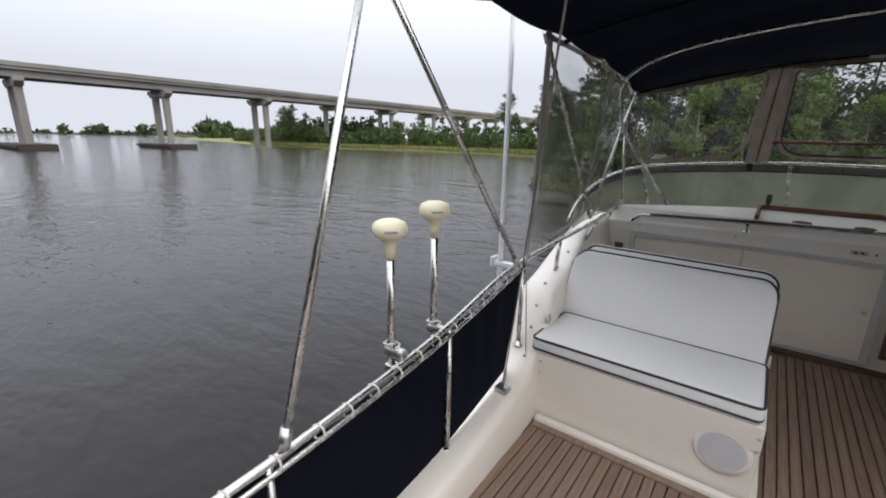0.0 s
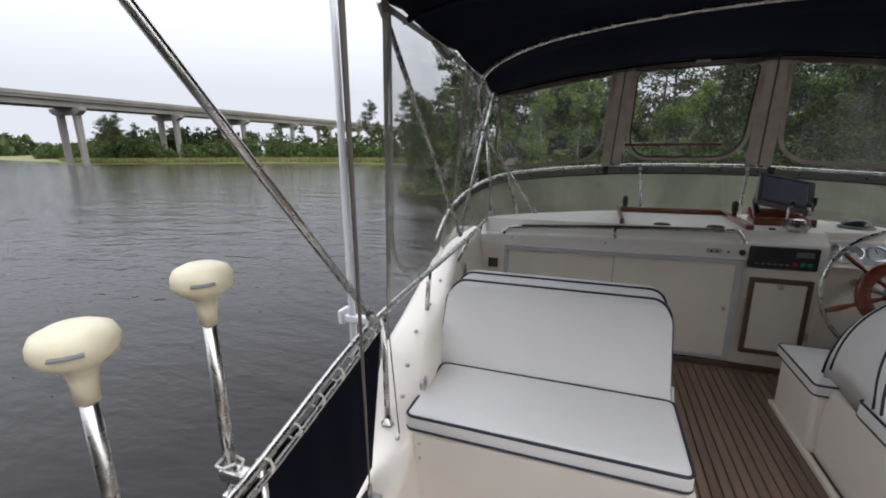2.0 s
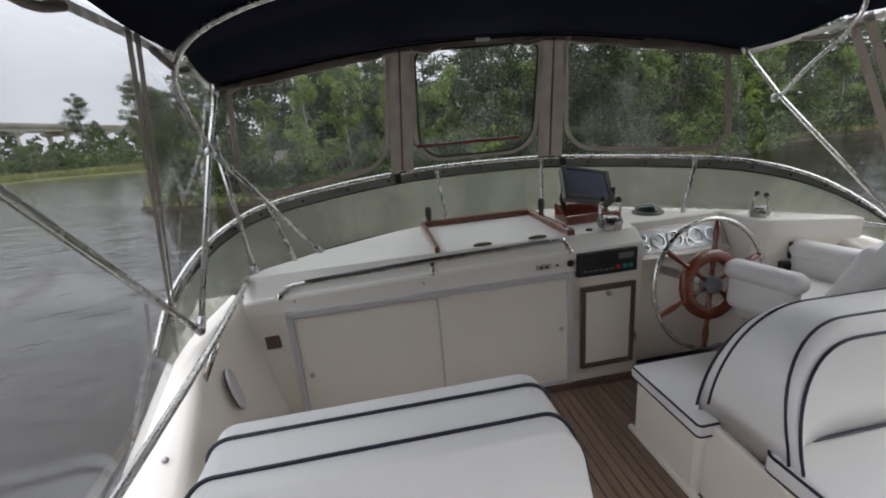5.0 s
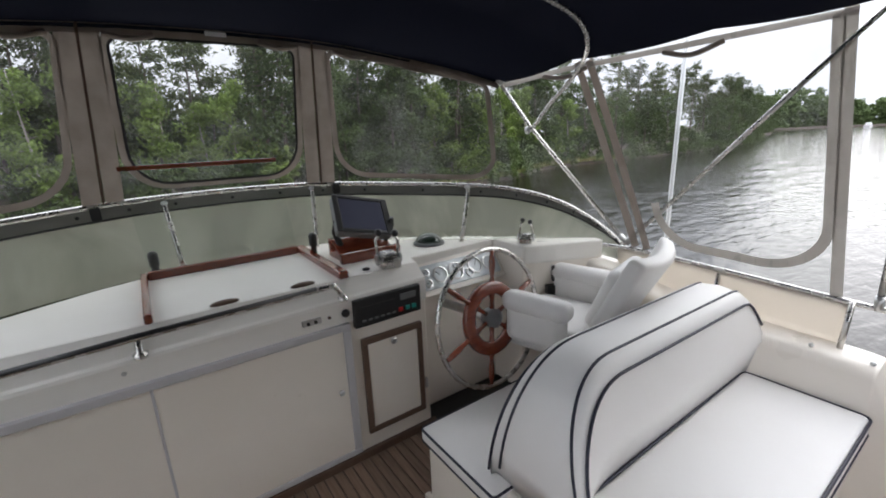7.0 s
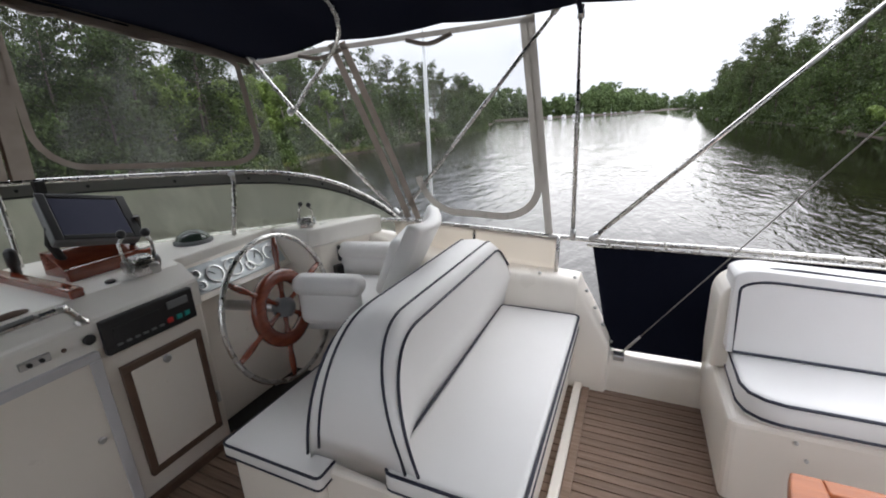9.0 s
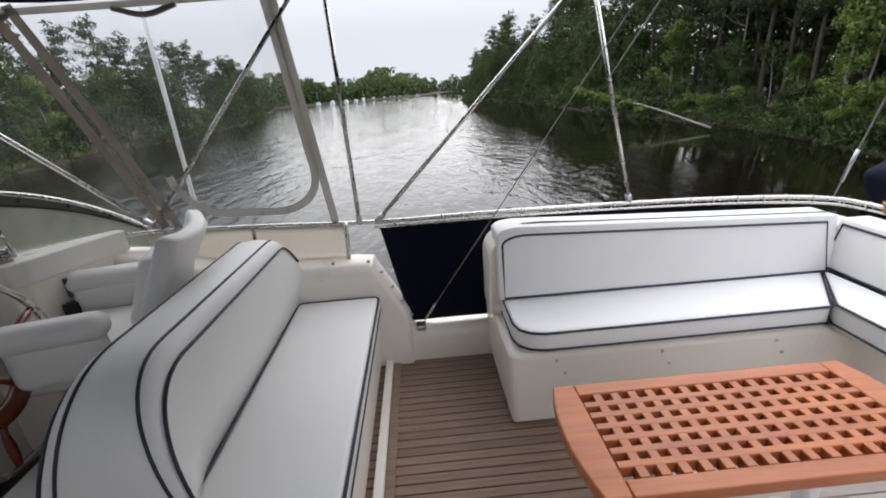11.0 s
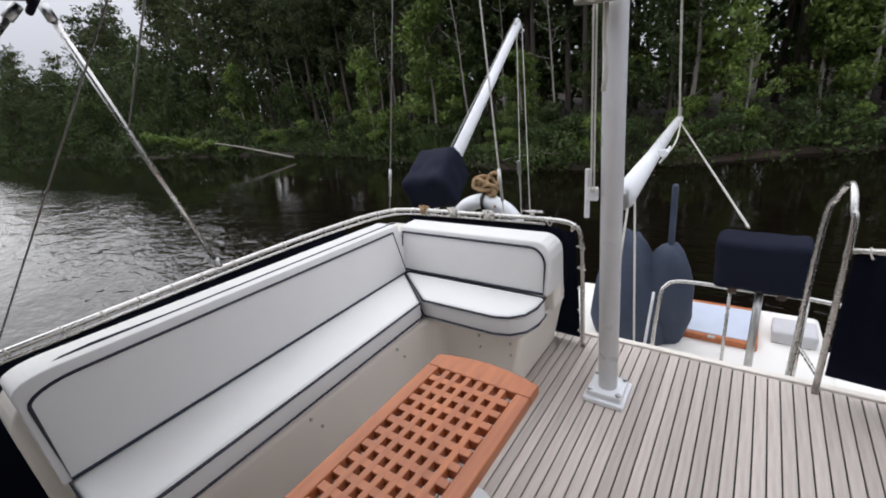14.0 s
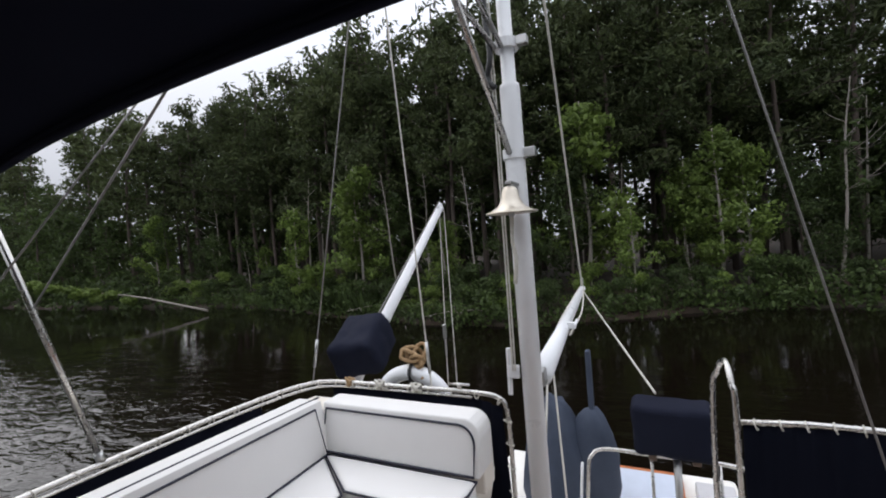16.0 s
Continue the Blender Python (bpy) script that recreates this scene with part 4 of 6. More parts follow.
# helm bench, back to back
hb = thing("bench_seat", "double bench with one backrest between two white seats, navy piping", "bench", (2.1, 3.2, 0), "flybridge benches")
part("base", joined(prism([(2.70, 0), (2.665, .39), (3.40, .39), (3.40, 0)], "x", 1.46, 2.84, .015), bx(1.42, 2.0, 3.39, 3.83, 0, .335, .02)), gelcoat, hb)
ac = part("seat_cushion", bx(1.44, 2.83, 2.655, 3.12, .392, .495, .03, 3), vinyl, hb, smooth=True)
for z in (.42, .486):
    part("piping", tb([(x, y, z) for x, y in rounded(1.443, 2.827, 2.656, 3.118, .03, 3)], .006, 6, closed=True), piping, ac)
fc = part("seat_cushion", bx(1.395, 2.02, 3.36, 3.845, .338, .412, .02, 3), vinyl, hb, smooth=True)
for z in (.35, .404):
    part("piping", tb([(x, y, z) for x, y in rounded(1.397, 2.018, 3.362, 3.843, .02, 3)], .0055, 6, closed=True), piping, fc)


def back_profile(x):
    """Height of the padded back along its length: rounded at the inboard end, sinking a little outboard."""
    x0, x1 = 1.46, 2.87
    r = .34
    top = .925 - .03 * (x - x0) / (x1 - x0)
    if x < x0 + r:
        k = (x0 + r - x) / r
        return .48 + (top - .48) * max(0, 1 - k ** 2.3) ** .45
    if x > x1 - .10:
        k = (x - x1 + .10) / .10
        return .50 + (top - .50) * math.sqrt(max(0, 1 - .55 * k ** 2.4))
    return top


xs = [1.46 + .34 * (1 - math.cos(radians(6 * k))) for k in range(16)] + [1.86 + .0893 * k for k in range(11)] + [2.80, 2.825, 2.848, 2.866]
rows = []
for x in xs:
    h = back_profile(x)
    f = max(0, (h - .50) / .42)
    ya, yb = 2.985 + .16 * f, 3.45 - .05 * f
    e = min(.042, (yb - ya) * .3)
    rows.append([(x, ya - .03 * f * (1 - f) * 4 * .2, .40), (x, 2.985 + .10 * f, .40 + (h - .40) * .6), (x, ya, h - .05), (x, ya + .015, h - .018), (x, ya + e, h), (x, (ya + yb) / 2, h + .012), (x, yb - e, h), (x, yb - .015, h - .018), (x, yb, h - .05), (x, 3.44 - .02 * f, .40 + (h - .40) * .6), (x, 3.46, .36)])
b = sheet(rows)
bmesh.ops.holes_fill(b, edges=[q for q in b.edges if q.is_boundary], sides=80)
bmesh.ops.recalc_face_normals(b, faces=b.faces[:])
bk = part("backrest", b, vinyl, hb, smooth=True)
for idx, dz, dy in ((2, .01, -.006), (4, .004, 0.012), (6, .004, -.012), (8, .01, .006)):
    part("piping", tb([(x - .003 * (i == 0), row[idx][1] + dy, max(.43, row[idx][2] + dz * .5)) for i, (x, row) in enumerate(zip(xs, rows))], .0058, 6), piping, bk, smooth=True)

# helm chair
ch = thing("helm_chair", "white padded helm chair with armrests on a pedestal", "chair", (2.36, 3.86, 0))
cm = pose(2.37, 3.84, 0, 0, 0, 14)
part("pedestal", turned(lathe([(.0, 0), (.16, 0), (.16, .015), (.05, .03), (.045, .50), (.12, .52), (0, .52)], None, 20), cm), dullsteel, ch, smooth=True)
part("seat", turned(joined(bx(-.24, .24, -.20, .27, .52, .66, .05, 4), bx(-.22, .22, -.18, .25, .645, .69, .03, 3)), cm), vinyl, ch, smooth=True)
bkr = bx(-.28, .28, -.03, .05, 0, .54, .025, 3)
bmesh.ops.subdivide_edges(bkr, edges=[q for q in bkr.edges if q.calc_length() > .3], cuts=6)
for v in bkr.verts:
    v.co.y += .35 * v.co.x ** 2 * 2.2
    v.co.x *= 1 - .25 * max(0, v.co.z - .25)
part("backrest", turned(bkr, cm @ pose(.06, -.25, .58, 24, 0, 0)), vinyl, ch, "white moulded chair back", smooth=True)
part("back_pad", turned(bx(-.19, .19, 0, .09, .06, .40, .04, 3), cm @ pose(.05, -.20, .62, 22, 0, 0)), vinyl, ch, smooth=True)
for sx in (-1, 1):
    arm = part("armrest", turned(joined(bx(sx * .285 - .062, sx * .285 + .062, -.16, .22, .765, .875, .054, 7), bx(sx * .275 - .052, sx * .275 + .052, -.13, .20, .60, .815, .05, 7)), cm), vinyl, ch, smooth=True)
part("maker_plate", turned(bx(-.045, .045, -.042, -.030, .16, .185, .003), cm @ pose(0, -.25, .58, 16, 0, 0)), greyplastic, ch, "small dark oval plate")

# corner settee
ls = thing("corner_settee", "L-shaped cream settee with white navy-piped cushions", "settee", (2.4, .9, 0))
lower = prism([(2.22, 2.02), (2.96, 2.02), (2.96, -.16), (1.66, -.16), (1.66, .46), (2.14, .46), (2.22, .54)], "z", 0, .43, .03, 3)
for v in lower.verts:
    k = 1 - v.co.z / .43
    v.co.x += (.10 if v.co.x < 1.9 else .03 if v.co.x < 2.4 else 0) * k
    v.co.y -= (.03 if v.co.y < 0 else .02) * k
part("base", lower, gelcoat, ls)


def settee_top(y):
    return .835 + .045 * (y - .1)


shell = prism(rounded(-.02, 2.04, 0, .36, .10, 6, "0010"), "x", 2.60, 2.83, .03, 3)
for v in shell.verts:
    f = v.co.z / .42
    v.co.z = .43 + f * (settee_top(v.co.y) - .43)
    v.co.x += .03 * f
part("back_shell", shell, gelcoat, ls, smooth=True)
shell = prism(rounded(1.614, 2.62, .43, .80, .10, 6, "0001"), "y", .0, .15, .03, 3)
part("back_shell", shell, gelcoat, ls, smooth=True)
side_plan = [(2.20, 1.86), (2.215, 1.92), (2.25, 1.965), (2.31, 1.985), (2.575, 1.985), (2.575, .24), (2.21, .53)]
sc = part("seat_cushion", prism(side_plan, "z", .43, .555, .025, 3), vinyl, ls, smooth=True)
for z in (.46, .545):
    part("piping", tb([(x + (.001 if x > 2.4 else -.001), y, z) for x, y in side_plan], .0065, 6, closed=True), piping, sc)
aft_plan = [(1.615, .36), (1.615, .25), (2.555, .25), (2.205, .515), (1.78, .515), (1.70, .495), (1.64, .44)]
sc = part("seat_cushion", prism(aft_plan, "z", .43, .565, .025, 3), vinyl, ls, smooth=True)
for z in (.46, .555):
    part("piping", tb([(x, y, z) for x, y in aft_plan], .0065, 6, closed=True), piping, sc)
bc = prism([(y, z * .29) for y, z in rounded(.20, 2.0, 0, 1.0, .12, 6, "0010")], "x", 2.53, 2.745, .04, 3)
for v in bc.verts:
    f = v.co.z / .29
    v.co.z = .555 + f * (settee_top(v.co.y) + .005 - .555)
    v.co.x += .07 * f if v.co.x < 2.7 else .02
bcp = part("back_cushion", bc, vinyl, ls, smooth=True)
line = []
for y, z in rounded(.26, 1.975, .02, .90, .14, 6, "0010"):
    line.append((2.535 + .07 * z - .006, y, .555 + z * (settee_top(y) - .555)))
part("piping", tb(line, .0065, 6, closed=True), piping, bcp)
line2 = [(2.535 + .07 + .05, y, settee_top(y) + .004) for y in (.16, .6, 1.0, 1.5, 1.85)] + [(2.61, 1.96, settee_top(1.9) - .05), (2.58, 1.985, .70), (2.54, 1.99, .57)]
part("piping", tb(line2, .006, 6, 3), piping, bcp)
bc = prism(rounded(1.60, 2.60, .565, .83, .09, 6, "0001"), "y", .05, .25, .04, 3)
for v in bc.verts:
    v.co.y -= (.07 if v.co.y > .1 else .02) * (v.co.z - .565) / .27
bcp = part("back_cushion", bc, vinyl, ls, smooth=True)
part("piping", tb([(x, .25 - .07 * (z - .565) / .27 + .003, z) for x, z in rounded(1.63, 2.57, .575, .80, .09, 6, "0001")], .0065, 6, closed=True), piping, bcp)
for sx, sy in ((2.216, 1.8), (2.216, 1.3), (2.216, .75), (1.9, .463), (1.72, .463)):
    for dz in (0, -.07):
        part("snap_stud", ball((sx, sy + dz * .6 * (sx > 2.2), .385 + dz), .008, .008, .008, 8), dullsteel, ls)

# grating table
tab = thing("grating_table", "oiled teak table with a square grating top", "table", (1.6, 1.4, 0))
TX0, TX1, TY0, TY1, TZ = 1.385, 1.84, .87, 1.94, .513
nx, ny = 7, 15
gx0, gx1, gy0, gy1 = TX0 + .055, TX1 - .055, TY0 + .075, TY1 - .075
for side in (0, 1):
    y_in, y_out = (gy0, TY0) if side == 0 else (gy1, TY1)
    sgn = -1 if side == 0 else 1
    poly = [(TX0, y_in), (TX1, y_in)] + [(TX1 - (TX1 - TX0) * k / 8, y_out + sgn * .035 * (1 - (2 * k / 8 - 1) ** 2)) for k in range(9)]
    part("end_board", prism(poly, "z", TZ, TZ + .042, .006), tableteak, tab)
part("side_board", bx(TX0, gx0, gy0 + .001, gy1 - .001, TZ, TZ + .042, .005), tableteak, tab)
part("side_board", bx(gx1, TX1, gy0 + .001, gy1 - .001, TZ, TZ + .042, .005), tableteak, tab)
px, py = (gx1 - gx0) / nx, (gy1 - gy0) / ny
for k in range(1, nx):
    part("slat", bx(gx0 + k * px - px * .24, gx0 + k * px + px * .24, gy0 + .002, gy1 - .002, TZ + .001, TZ + .0415, .002, 1), tableteak, tab)
for k in range(1, ny):
    part("slat", bx(gx0 + .002, gx1 - .002, gy0 + k * py - py * .24, gy0 + k * py + py * .24, TZ + .0005, TZ + .0405, .002, 1), tableteak, tab)
for ly in (1.09, 1.72):
    leg = part("leg", lathe([(.0, 0), (.11, 0), (.11, .012), (.05, .03), (.035, .06), (.032, .49), (.07, .513), (0, .513)], pose(1.625, ly, 0), 20), whitepaint, tab, "white pedestal leg", smooth=True)
    for k in range(4):
        part("bolt", disc((1.625 + .08 * math.cos(k * 1.571 + .8), ly + .08 * math.sin(k * 1.571 + .8), .014), .01, .008, "z", .002, 8), dullsteel, leg)

# ---- rails, stanchions and cloths ----
rail_p = thing("guard_rail", "stainless guard rail along the port side", "rail", (-.3, 1.5, .2), "guard rails")
PORT_RAIL = [(-.535, 4.40, .985), (-.50, 3.6, .945), (-.46, 2.34, .908), (-.41, 1.55, .785), (-.395, .8, .70), (-.385, .15, .68), (-.36, -.28, .68)]
prail = part("top_rail", tb(PORT_RAIL, .0135, 12, 6), steel, rail_p, smooth=True)
part("second_rail", tb([(x + .018, y, z - .028) for x, y, z in PORT_RAIL[2:]], .009, 8, 5), steel, rail_p, smooth=True)
for sy in (.15, .82, 1.66, 2.40):
    sx = lerp_table([(p[1], p[0]) for p in PORT_RAIL[::-1]], sy)
    st = part("stanchion", tb([(sx, sy, .12 if sy < 2.3 else .35), (sx, sy, lerp_table([(p[1], p[2]) for p in PORT_RAIL[::-1]], sy))], .0125, 10), steel, rail_p, smooth=True)
    part("base", lathe([(.03, 0), (.03, .008), (.016, .015), (.016, .03), (0, .03)], pose(sx, sy, .165 if sy < 2.3 else .4), 12), steel, st, smooth=True)
for sy in (2.95, 3.75):
    sx = lerp_table([(p[1], p[0]) for p in PORT_RAIL[::-1]], sy)
    part("stanchion", tb([(sx - (.12 if sy > 3.5 else .02), sy, .70), (sx, sy, .93)], .0125, 10), steel, rail_p, smooth=True)
rail_s = thing("guard_rail", "stainless guard rail round the starboard side and stern", "rail", (3.0, 1.5, .2), "guard rails")
STBD_RAIL = [(2.55, 4.22, .985), (2.92, 3.93, .955), (3.01, 3.3, .915), (3.03, 2.65, .882), (3.035, 1.9, .882), (3.02, 1.0, .872), (2.99, .35, .855), (2.93, .0, .84), (2.78, -.13, .832), (2.3, -.16, .828), (1.80, -.18, .824), (1.63, -.19, .80), (1.585, -.2, .70), (1.58, -.2, .35), (1.58, -.2, -.01)]
srail = part("top_rail", tb(STBD_RAIL, .0135, 12, 6), steel, rail_s, smooth=True)
part("second_rail", tb([(x - .016, y + .004, z - .028) for x, y, z in STBD_RAIL[3:11]], .009, 8, 5), steel, rail_s, smooth=True)
for sx, sy, sz in ((3.03, 2.82, .66), (3.025, 3.35, .72)):
    part("stanchion", tb([(sx - .07, sy, sz), (sx - .01, sy, .90)], .0125, 10), steel, rail_s, smooth=True)


def lash(parent, pts, step, r=.021):
    line = curve_points(pts, 20)
    run = 0.0
    for a, b in zip(line, line[1:]):
        run += (b - a).length
        if run >= step:
            run = 0.0
            d = (b - a).normalized()
            u = d.orthogonal().normalized()
            w = d.cross(u)
            part("lashing", tb([a + Vector((.006, 0, -.010)) + r * (math.cos(t) * u + 1.2 * math.sin(t) * w) + d * .008 * math.cos(t) for t in [k * .785 for k in range(8)]], .0038, 5, closed=True), rope, parent)


skirt_top = curve_points([(2.925, 3.90, .945), (2.985, 3.6, .925), (3.005, 3.3, .903), (3.015, 3.05, .892), (3.02, 2.82, .878)], 6)
skirt_low = curve_points([(2.945, 3.90, .83), (2.99, 3.6, .75), (3.01, 3.3, .715), (3.02, 3.05, .69), (3.025, 2.82, .672)], 6)
single("side_skirt", sheet([[p.lerp(q, k / 5)[:] for p, q in zip(skirt_top, skirt_low)] for k in range(6)], .004), gelcoat, "cream panel between the starboard rail and the coaming", "panel", smooth=True)
lash(prail, PORT_RAIL[2:], .11)
lash(srail, STBD_RAIL[3:], .13)


def cloth(name, top, bottom, label, wav=.006):
    n = 26
    t, b = curve_points(top, n), curve_points(bottom, n)
    rows = []
    for k in range(9):
        f = k / 8
        rows.append([(a.lerp(c, f) + Vector((wav * (1 - f) * math.sin(i * .9 + f * 3), wav * (1 - f) * math.cos(i * .7), 0)))[:] for i, (a, c) in enumerate(zip(t, b))])
    ob = single(name, sheet(rows, .003), navy, label, "canvas", "weather cloths", smooth=True)
    return ob


cloth("weather_cloth", [(-.455, 2.36, .885), (-.412, 1.55, .762), (-.395, .8, .68), (-.37, -.25, .66)], [(-.455, 2.24, .31), (-.43, 1.55, .18), (-.41, .8, .15), (-.385, -.25, .13)], "navy canvas weather cloth laced to the port rail")
cloth("weather_cloth", [(3.022, 2.62, .858), (3.02, 1.9, .858), (3.01, 1.0, .85), (2.98, .3, .835)], [(2.99, 2.50, .22), (3.0, 1.9, .215), (3.0, 1.0, .18), (2.97, .3, .15)], "navy canvas weather cloth laced to the starboard rail")
cloth("weather_cloth", [(2.80, -.145, .81), (2.3, -.165, .805), (1.85, -.185, .80), (1.61, -.20, .74)], [(2.80, -.215, .03), (2.3, -.235, .03), (1.85, -.245, .03), (1.61, -.245, .03)], "navy canvas weather cloth across the stern rail")
cloth("weather_cloth", [(.45, -.30, .735), (.2, -.30, .745), (-.05, -.30, .745), (-.34, -.30, .70)], [(.45, -.31, .095), (.2, -.31, .08), (-.05, -.31, .065), (-.30, -.31, .13)], "navy canvas weather cloth beside the ladder")
gate = thing("guard_rail", "stainless rail with ladder hoop at the stern", "rail", (.4, -.3, 0), "guard rails")
GT = [(.475, -.30, .745), (.2, -.30, .765), (-.05, -.30, .765), (-.35, -.29, .72)]
gr = part("top_rail", tb(GT, .0135, 10), steel, gate, smooth=True)
lash(gr, GT, .09)
part("post", tb([(.475, -.285, 0), (.475, -.285, .80), (.485, -.30, .93), (.49, -.36, 1.0), (.495, -.45, 1.0), (.515, -.52, .92), (.54, -.55, .75), (.555, -.56, -.2), (.56, -.62, -1.0)], .0145, 10, 5), steel, gate, smooth=True)
part("rung", tb([(.48, -.29, .10), (.55, -.56, .10)], .01, 8), steel, gate)

# mushroom antennas on the port rail
for ax, ay, az in ((-.475, 1.375, 1.262), (-.48, 1.63, 1.298)):
    an = thing("gps_antenna", "cream mushroom antenna on a stainless tube clamped to the rail", "antenna", (ax, ay, .8), "mushroom antennas")
    part("tube", tb([(ax, ay, .70), (ax, ay, az - .10)], .0145, 12), steel, an, smooth=True)
    part("dome", lathe([(0, -.12), (.018, -.12), (.0205, -.08), (.025, -.058), (.045, -.043), (.058, -.033), (.063, -.018), (.062, -.004), (.055, .011), (.034, .021), (0, .024)], pose(ax, ay, az), 24), creamplastic, an, smooth=True)
    part("mark", tb([(ax + .0625 * math.cos(radians(w)), ay + .0625 * math.sin(radians(w)), az - .012) for w in range(-62, -14, 6)], .0055, 6, flat=.4), greyplastic, an, "dark maker's mark")
    part("clamp", joined(bx(ax - .025, ax + .065, ay - .02, ay + .02, .765, .80, .008), bx(ax - .022, ax + .022, ay - .022, ay + .022, .70, .73, .006)), steel, an)
    part("tie", tb([(ax + .03 * math.cos(k), ay + .03 * math.sin(k), .80 + .004 * k) for k in range(7)], .004, 5), rope, an)

# white whip aerials
for wx, wy, z0, z1, r in ((-.62, 2.42, .1, 6.0, .019), (3.30, 3.79, .1, 6.0, .017)):
    wh = thing("whip_aerial", "white fibreglass whip aerial in a side bracket", "antenna", (wx, wy, z0), "whip aerials")
    part("rod", tb([(wx, wy, z0), (wx, wy, 1.0), (wx, wy, z1)], r, 10, taper=r * .55), whitepaint, wh, smooth=True)
    part("bracket", bx(min(wx - .05, 1), wx + .11, wy - .02, wy + .02, .845, .875, .006) if wx < 0 else bx(wx - .30, wx + .05, wy - .02, wy + .02, .86, .89, .006), whitepaint, wh)
    part("bracket_hook", bx(wx - .05, wx - .03, wy - .035, wy + .035, .84, .90, .006), whitepaint, wh)

# ---- bimini top and enclosure ----
FRONT = curve_points([(-.53, 4.50, 1.985), (-.30, 4.74, 2.06), (.05, 4.93, 2.145), (.5, 5.08, 2.215), (1.05, 5.14, 2.245), (1.6, 5.08, 2.225), (2.05, 4.95, 2.15), (2.38, 4.80, 2.07), (2.62, 4.66, 1.985)], 4)
NB = len(FRONT)


def bimini_row(y, xl, xr, ze, crown):
    return [Vector((xl + (xr - xl) * k / (NB - 1), y, ze + crown * (1 - abs(2 * k / (NB - 1) - 1) ** 2.6))) for k in range(NB)]


rows = [FRONT, bimini_row(4.2, -.52, 2.80, 2.07, .22), bimini_row(3.5, -.51, 2.96, 2.11, .19), bimini_row(2.75, -.50, 2.99, 2.12, .16), bimini_row(2.0, -.49, 2.99, 2.11, .14), bimini_row(1.46, -.48, 2.97, 2.06, .12)]
fine_rows = []
for a, b in zip(rows, rows[1:]):
    for k in range(6):
        fine_rows.append([p.lerp(q, k / 6) - Vector((0, 0, .022 * math.sin(math.pi * k / 6))) for p, q in zip(a, b)])
fine_rows.append(rows[-1])
bim = thing("bimini_top", "navy canvas bimini top on a stainless tube frame", "awning", (1.3, 3.2, .9))
part("canopy", sheet([[p[:] for p in r] for r in fine_rows], .004), navy, bim, smooth=True)
part("front_hem", tb([p + Vector((0, .004, -.012)) for p in FRONT], .014, 8), navy, bim, smooth=True)
part("after_hem", tb([p + Vector((0, 0, -.006)) for p in rows[-1]], .010, 8), navy, bim, smooth=True)
for y, xl, xr, ze, cr, skin in ((2.75, -.50, 2.99, 2.095, .16, navy), (1.47, -.48, 2.97, 2.045, .12, navy)):
    part("bow", tb([p - Vector((0, 0, .02)) for p in bimini_row(y, xl, xr, ze, cr)], .0125, 10), skin, bim, smooth=True)
# the bow that curves up from the struts
part("bow", tb([(-.554, 4.34, 1.677), (-.55, 4.15, 1.85), (-.50, 3.98, 1.98), (-.34, 3.86, 2.09), (0, 3.82, 2.19), (.6, 3.80, 2.255), (1.2, 3.80, 2.275), (1.8, 3.82, 2.255), (2.35, 3.86, 2.19), (2.64, 3.98, 2.09), (2.74, 4.15, 1.96), (2.76, 4.34, 1.82), (2.76, 4.48, 1.677)], .0125, 10, 5), steel, bim, smooth=True)
for pts in (((-.52, 4.50, 1.975), (-.56, 4.32, 1.66), (-.60, 3.86, .955)), ((2.61, 4.65, 2.01), (2.745, 4.48, 1.70), (3.005, 3.90, .975)),
            ((-.60, 3.84, .955), (-.50, 2.56, 2.09)), ((3.005, 3.88, .975), (3.0, 2.86, 2.13)),
            ((-.46, 2.32, .912), (-.49, 1.36, 2.06)), ((-.395, .87, .73), (-.47, 1.30, 2.08)),
            ((3.03, 2.63, .89), (2.985, 1.50, 2.04)), ((3.03, 1.11, .88), (2.985, 1.42, 2.05)), ((3.03, 2.74, .89), (2.985, 2.75, 2.10)),
            ((-.51, 4.44, .99), (-.545, 4.37, 1.72)), ((-.18, 4.72, .99), (-.545, 4.36, 1.64))):
    s = part("strut", tb(pts, .0125, 10), steel, bim, smooth=True)
    a, b = Vector(pts[0]), Vector(pts[-1])
    for end, o in ((a, b), (b, a)):
        d = (o - end).normalized()
        part("fitting", tb([end - d * .012, end + d * .05], .018, 10), dullsteel, s, smooth=True)
for c in ((-.56, 4.32, 1.66), (2.745, 4.5, 1.677), (-.60, 3.85, .955), (2.99, 3.935, .955)):
    part("clamp", ball(c, .022, .022, .028, 10), dullsteel, bim, smooth=True)
part("label_patch", bx(.98, 1.08, 5.06, 5.064, 2.20, 2.222, .001, 1), whitepaint, bim, "small white label patch")
# solid white piece painted in for bright sky through the torn hem
part("sky_tear_patch", prism([(1.79, 2.165), (1.86, 2.165), (1.845, 2.195), (1.83, 2.185), (1.815, 2.22), (1.80, 2.19)], "y", 1.443, 1.447), whitepaint, bim, "white patch standing for sky seen through a tear in the hem")
wires = thing("tie_down_wire", "thin wire tie-down under the awning's after edge", "wire", (1.8, 1.46, 2.1), "tie-down wires")
part("strand", tb([(1.78, 1.46, 2.14), (2.985, 1.30, 1.60)], .0035, 6), wire, wires)
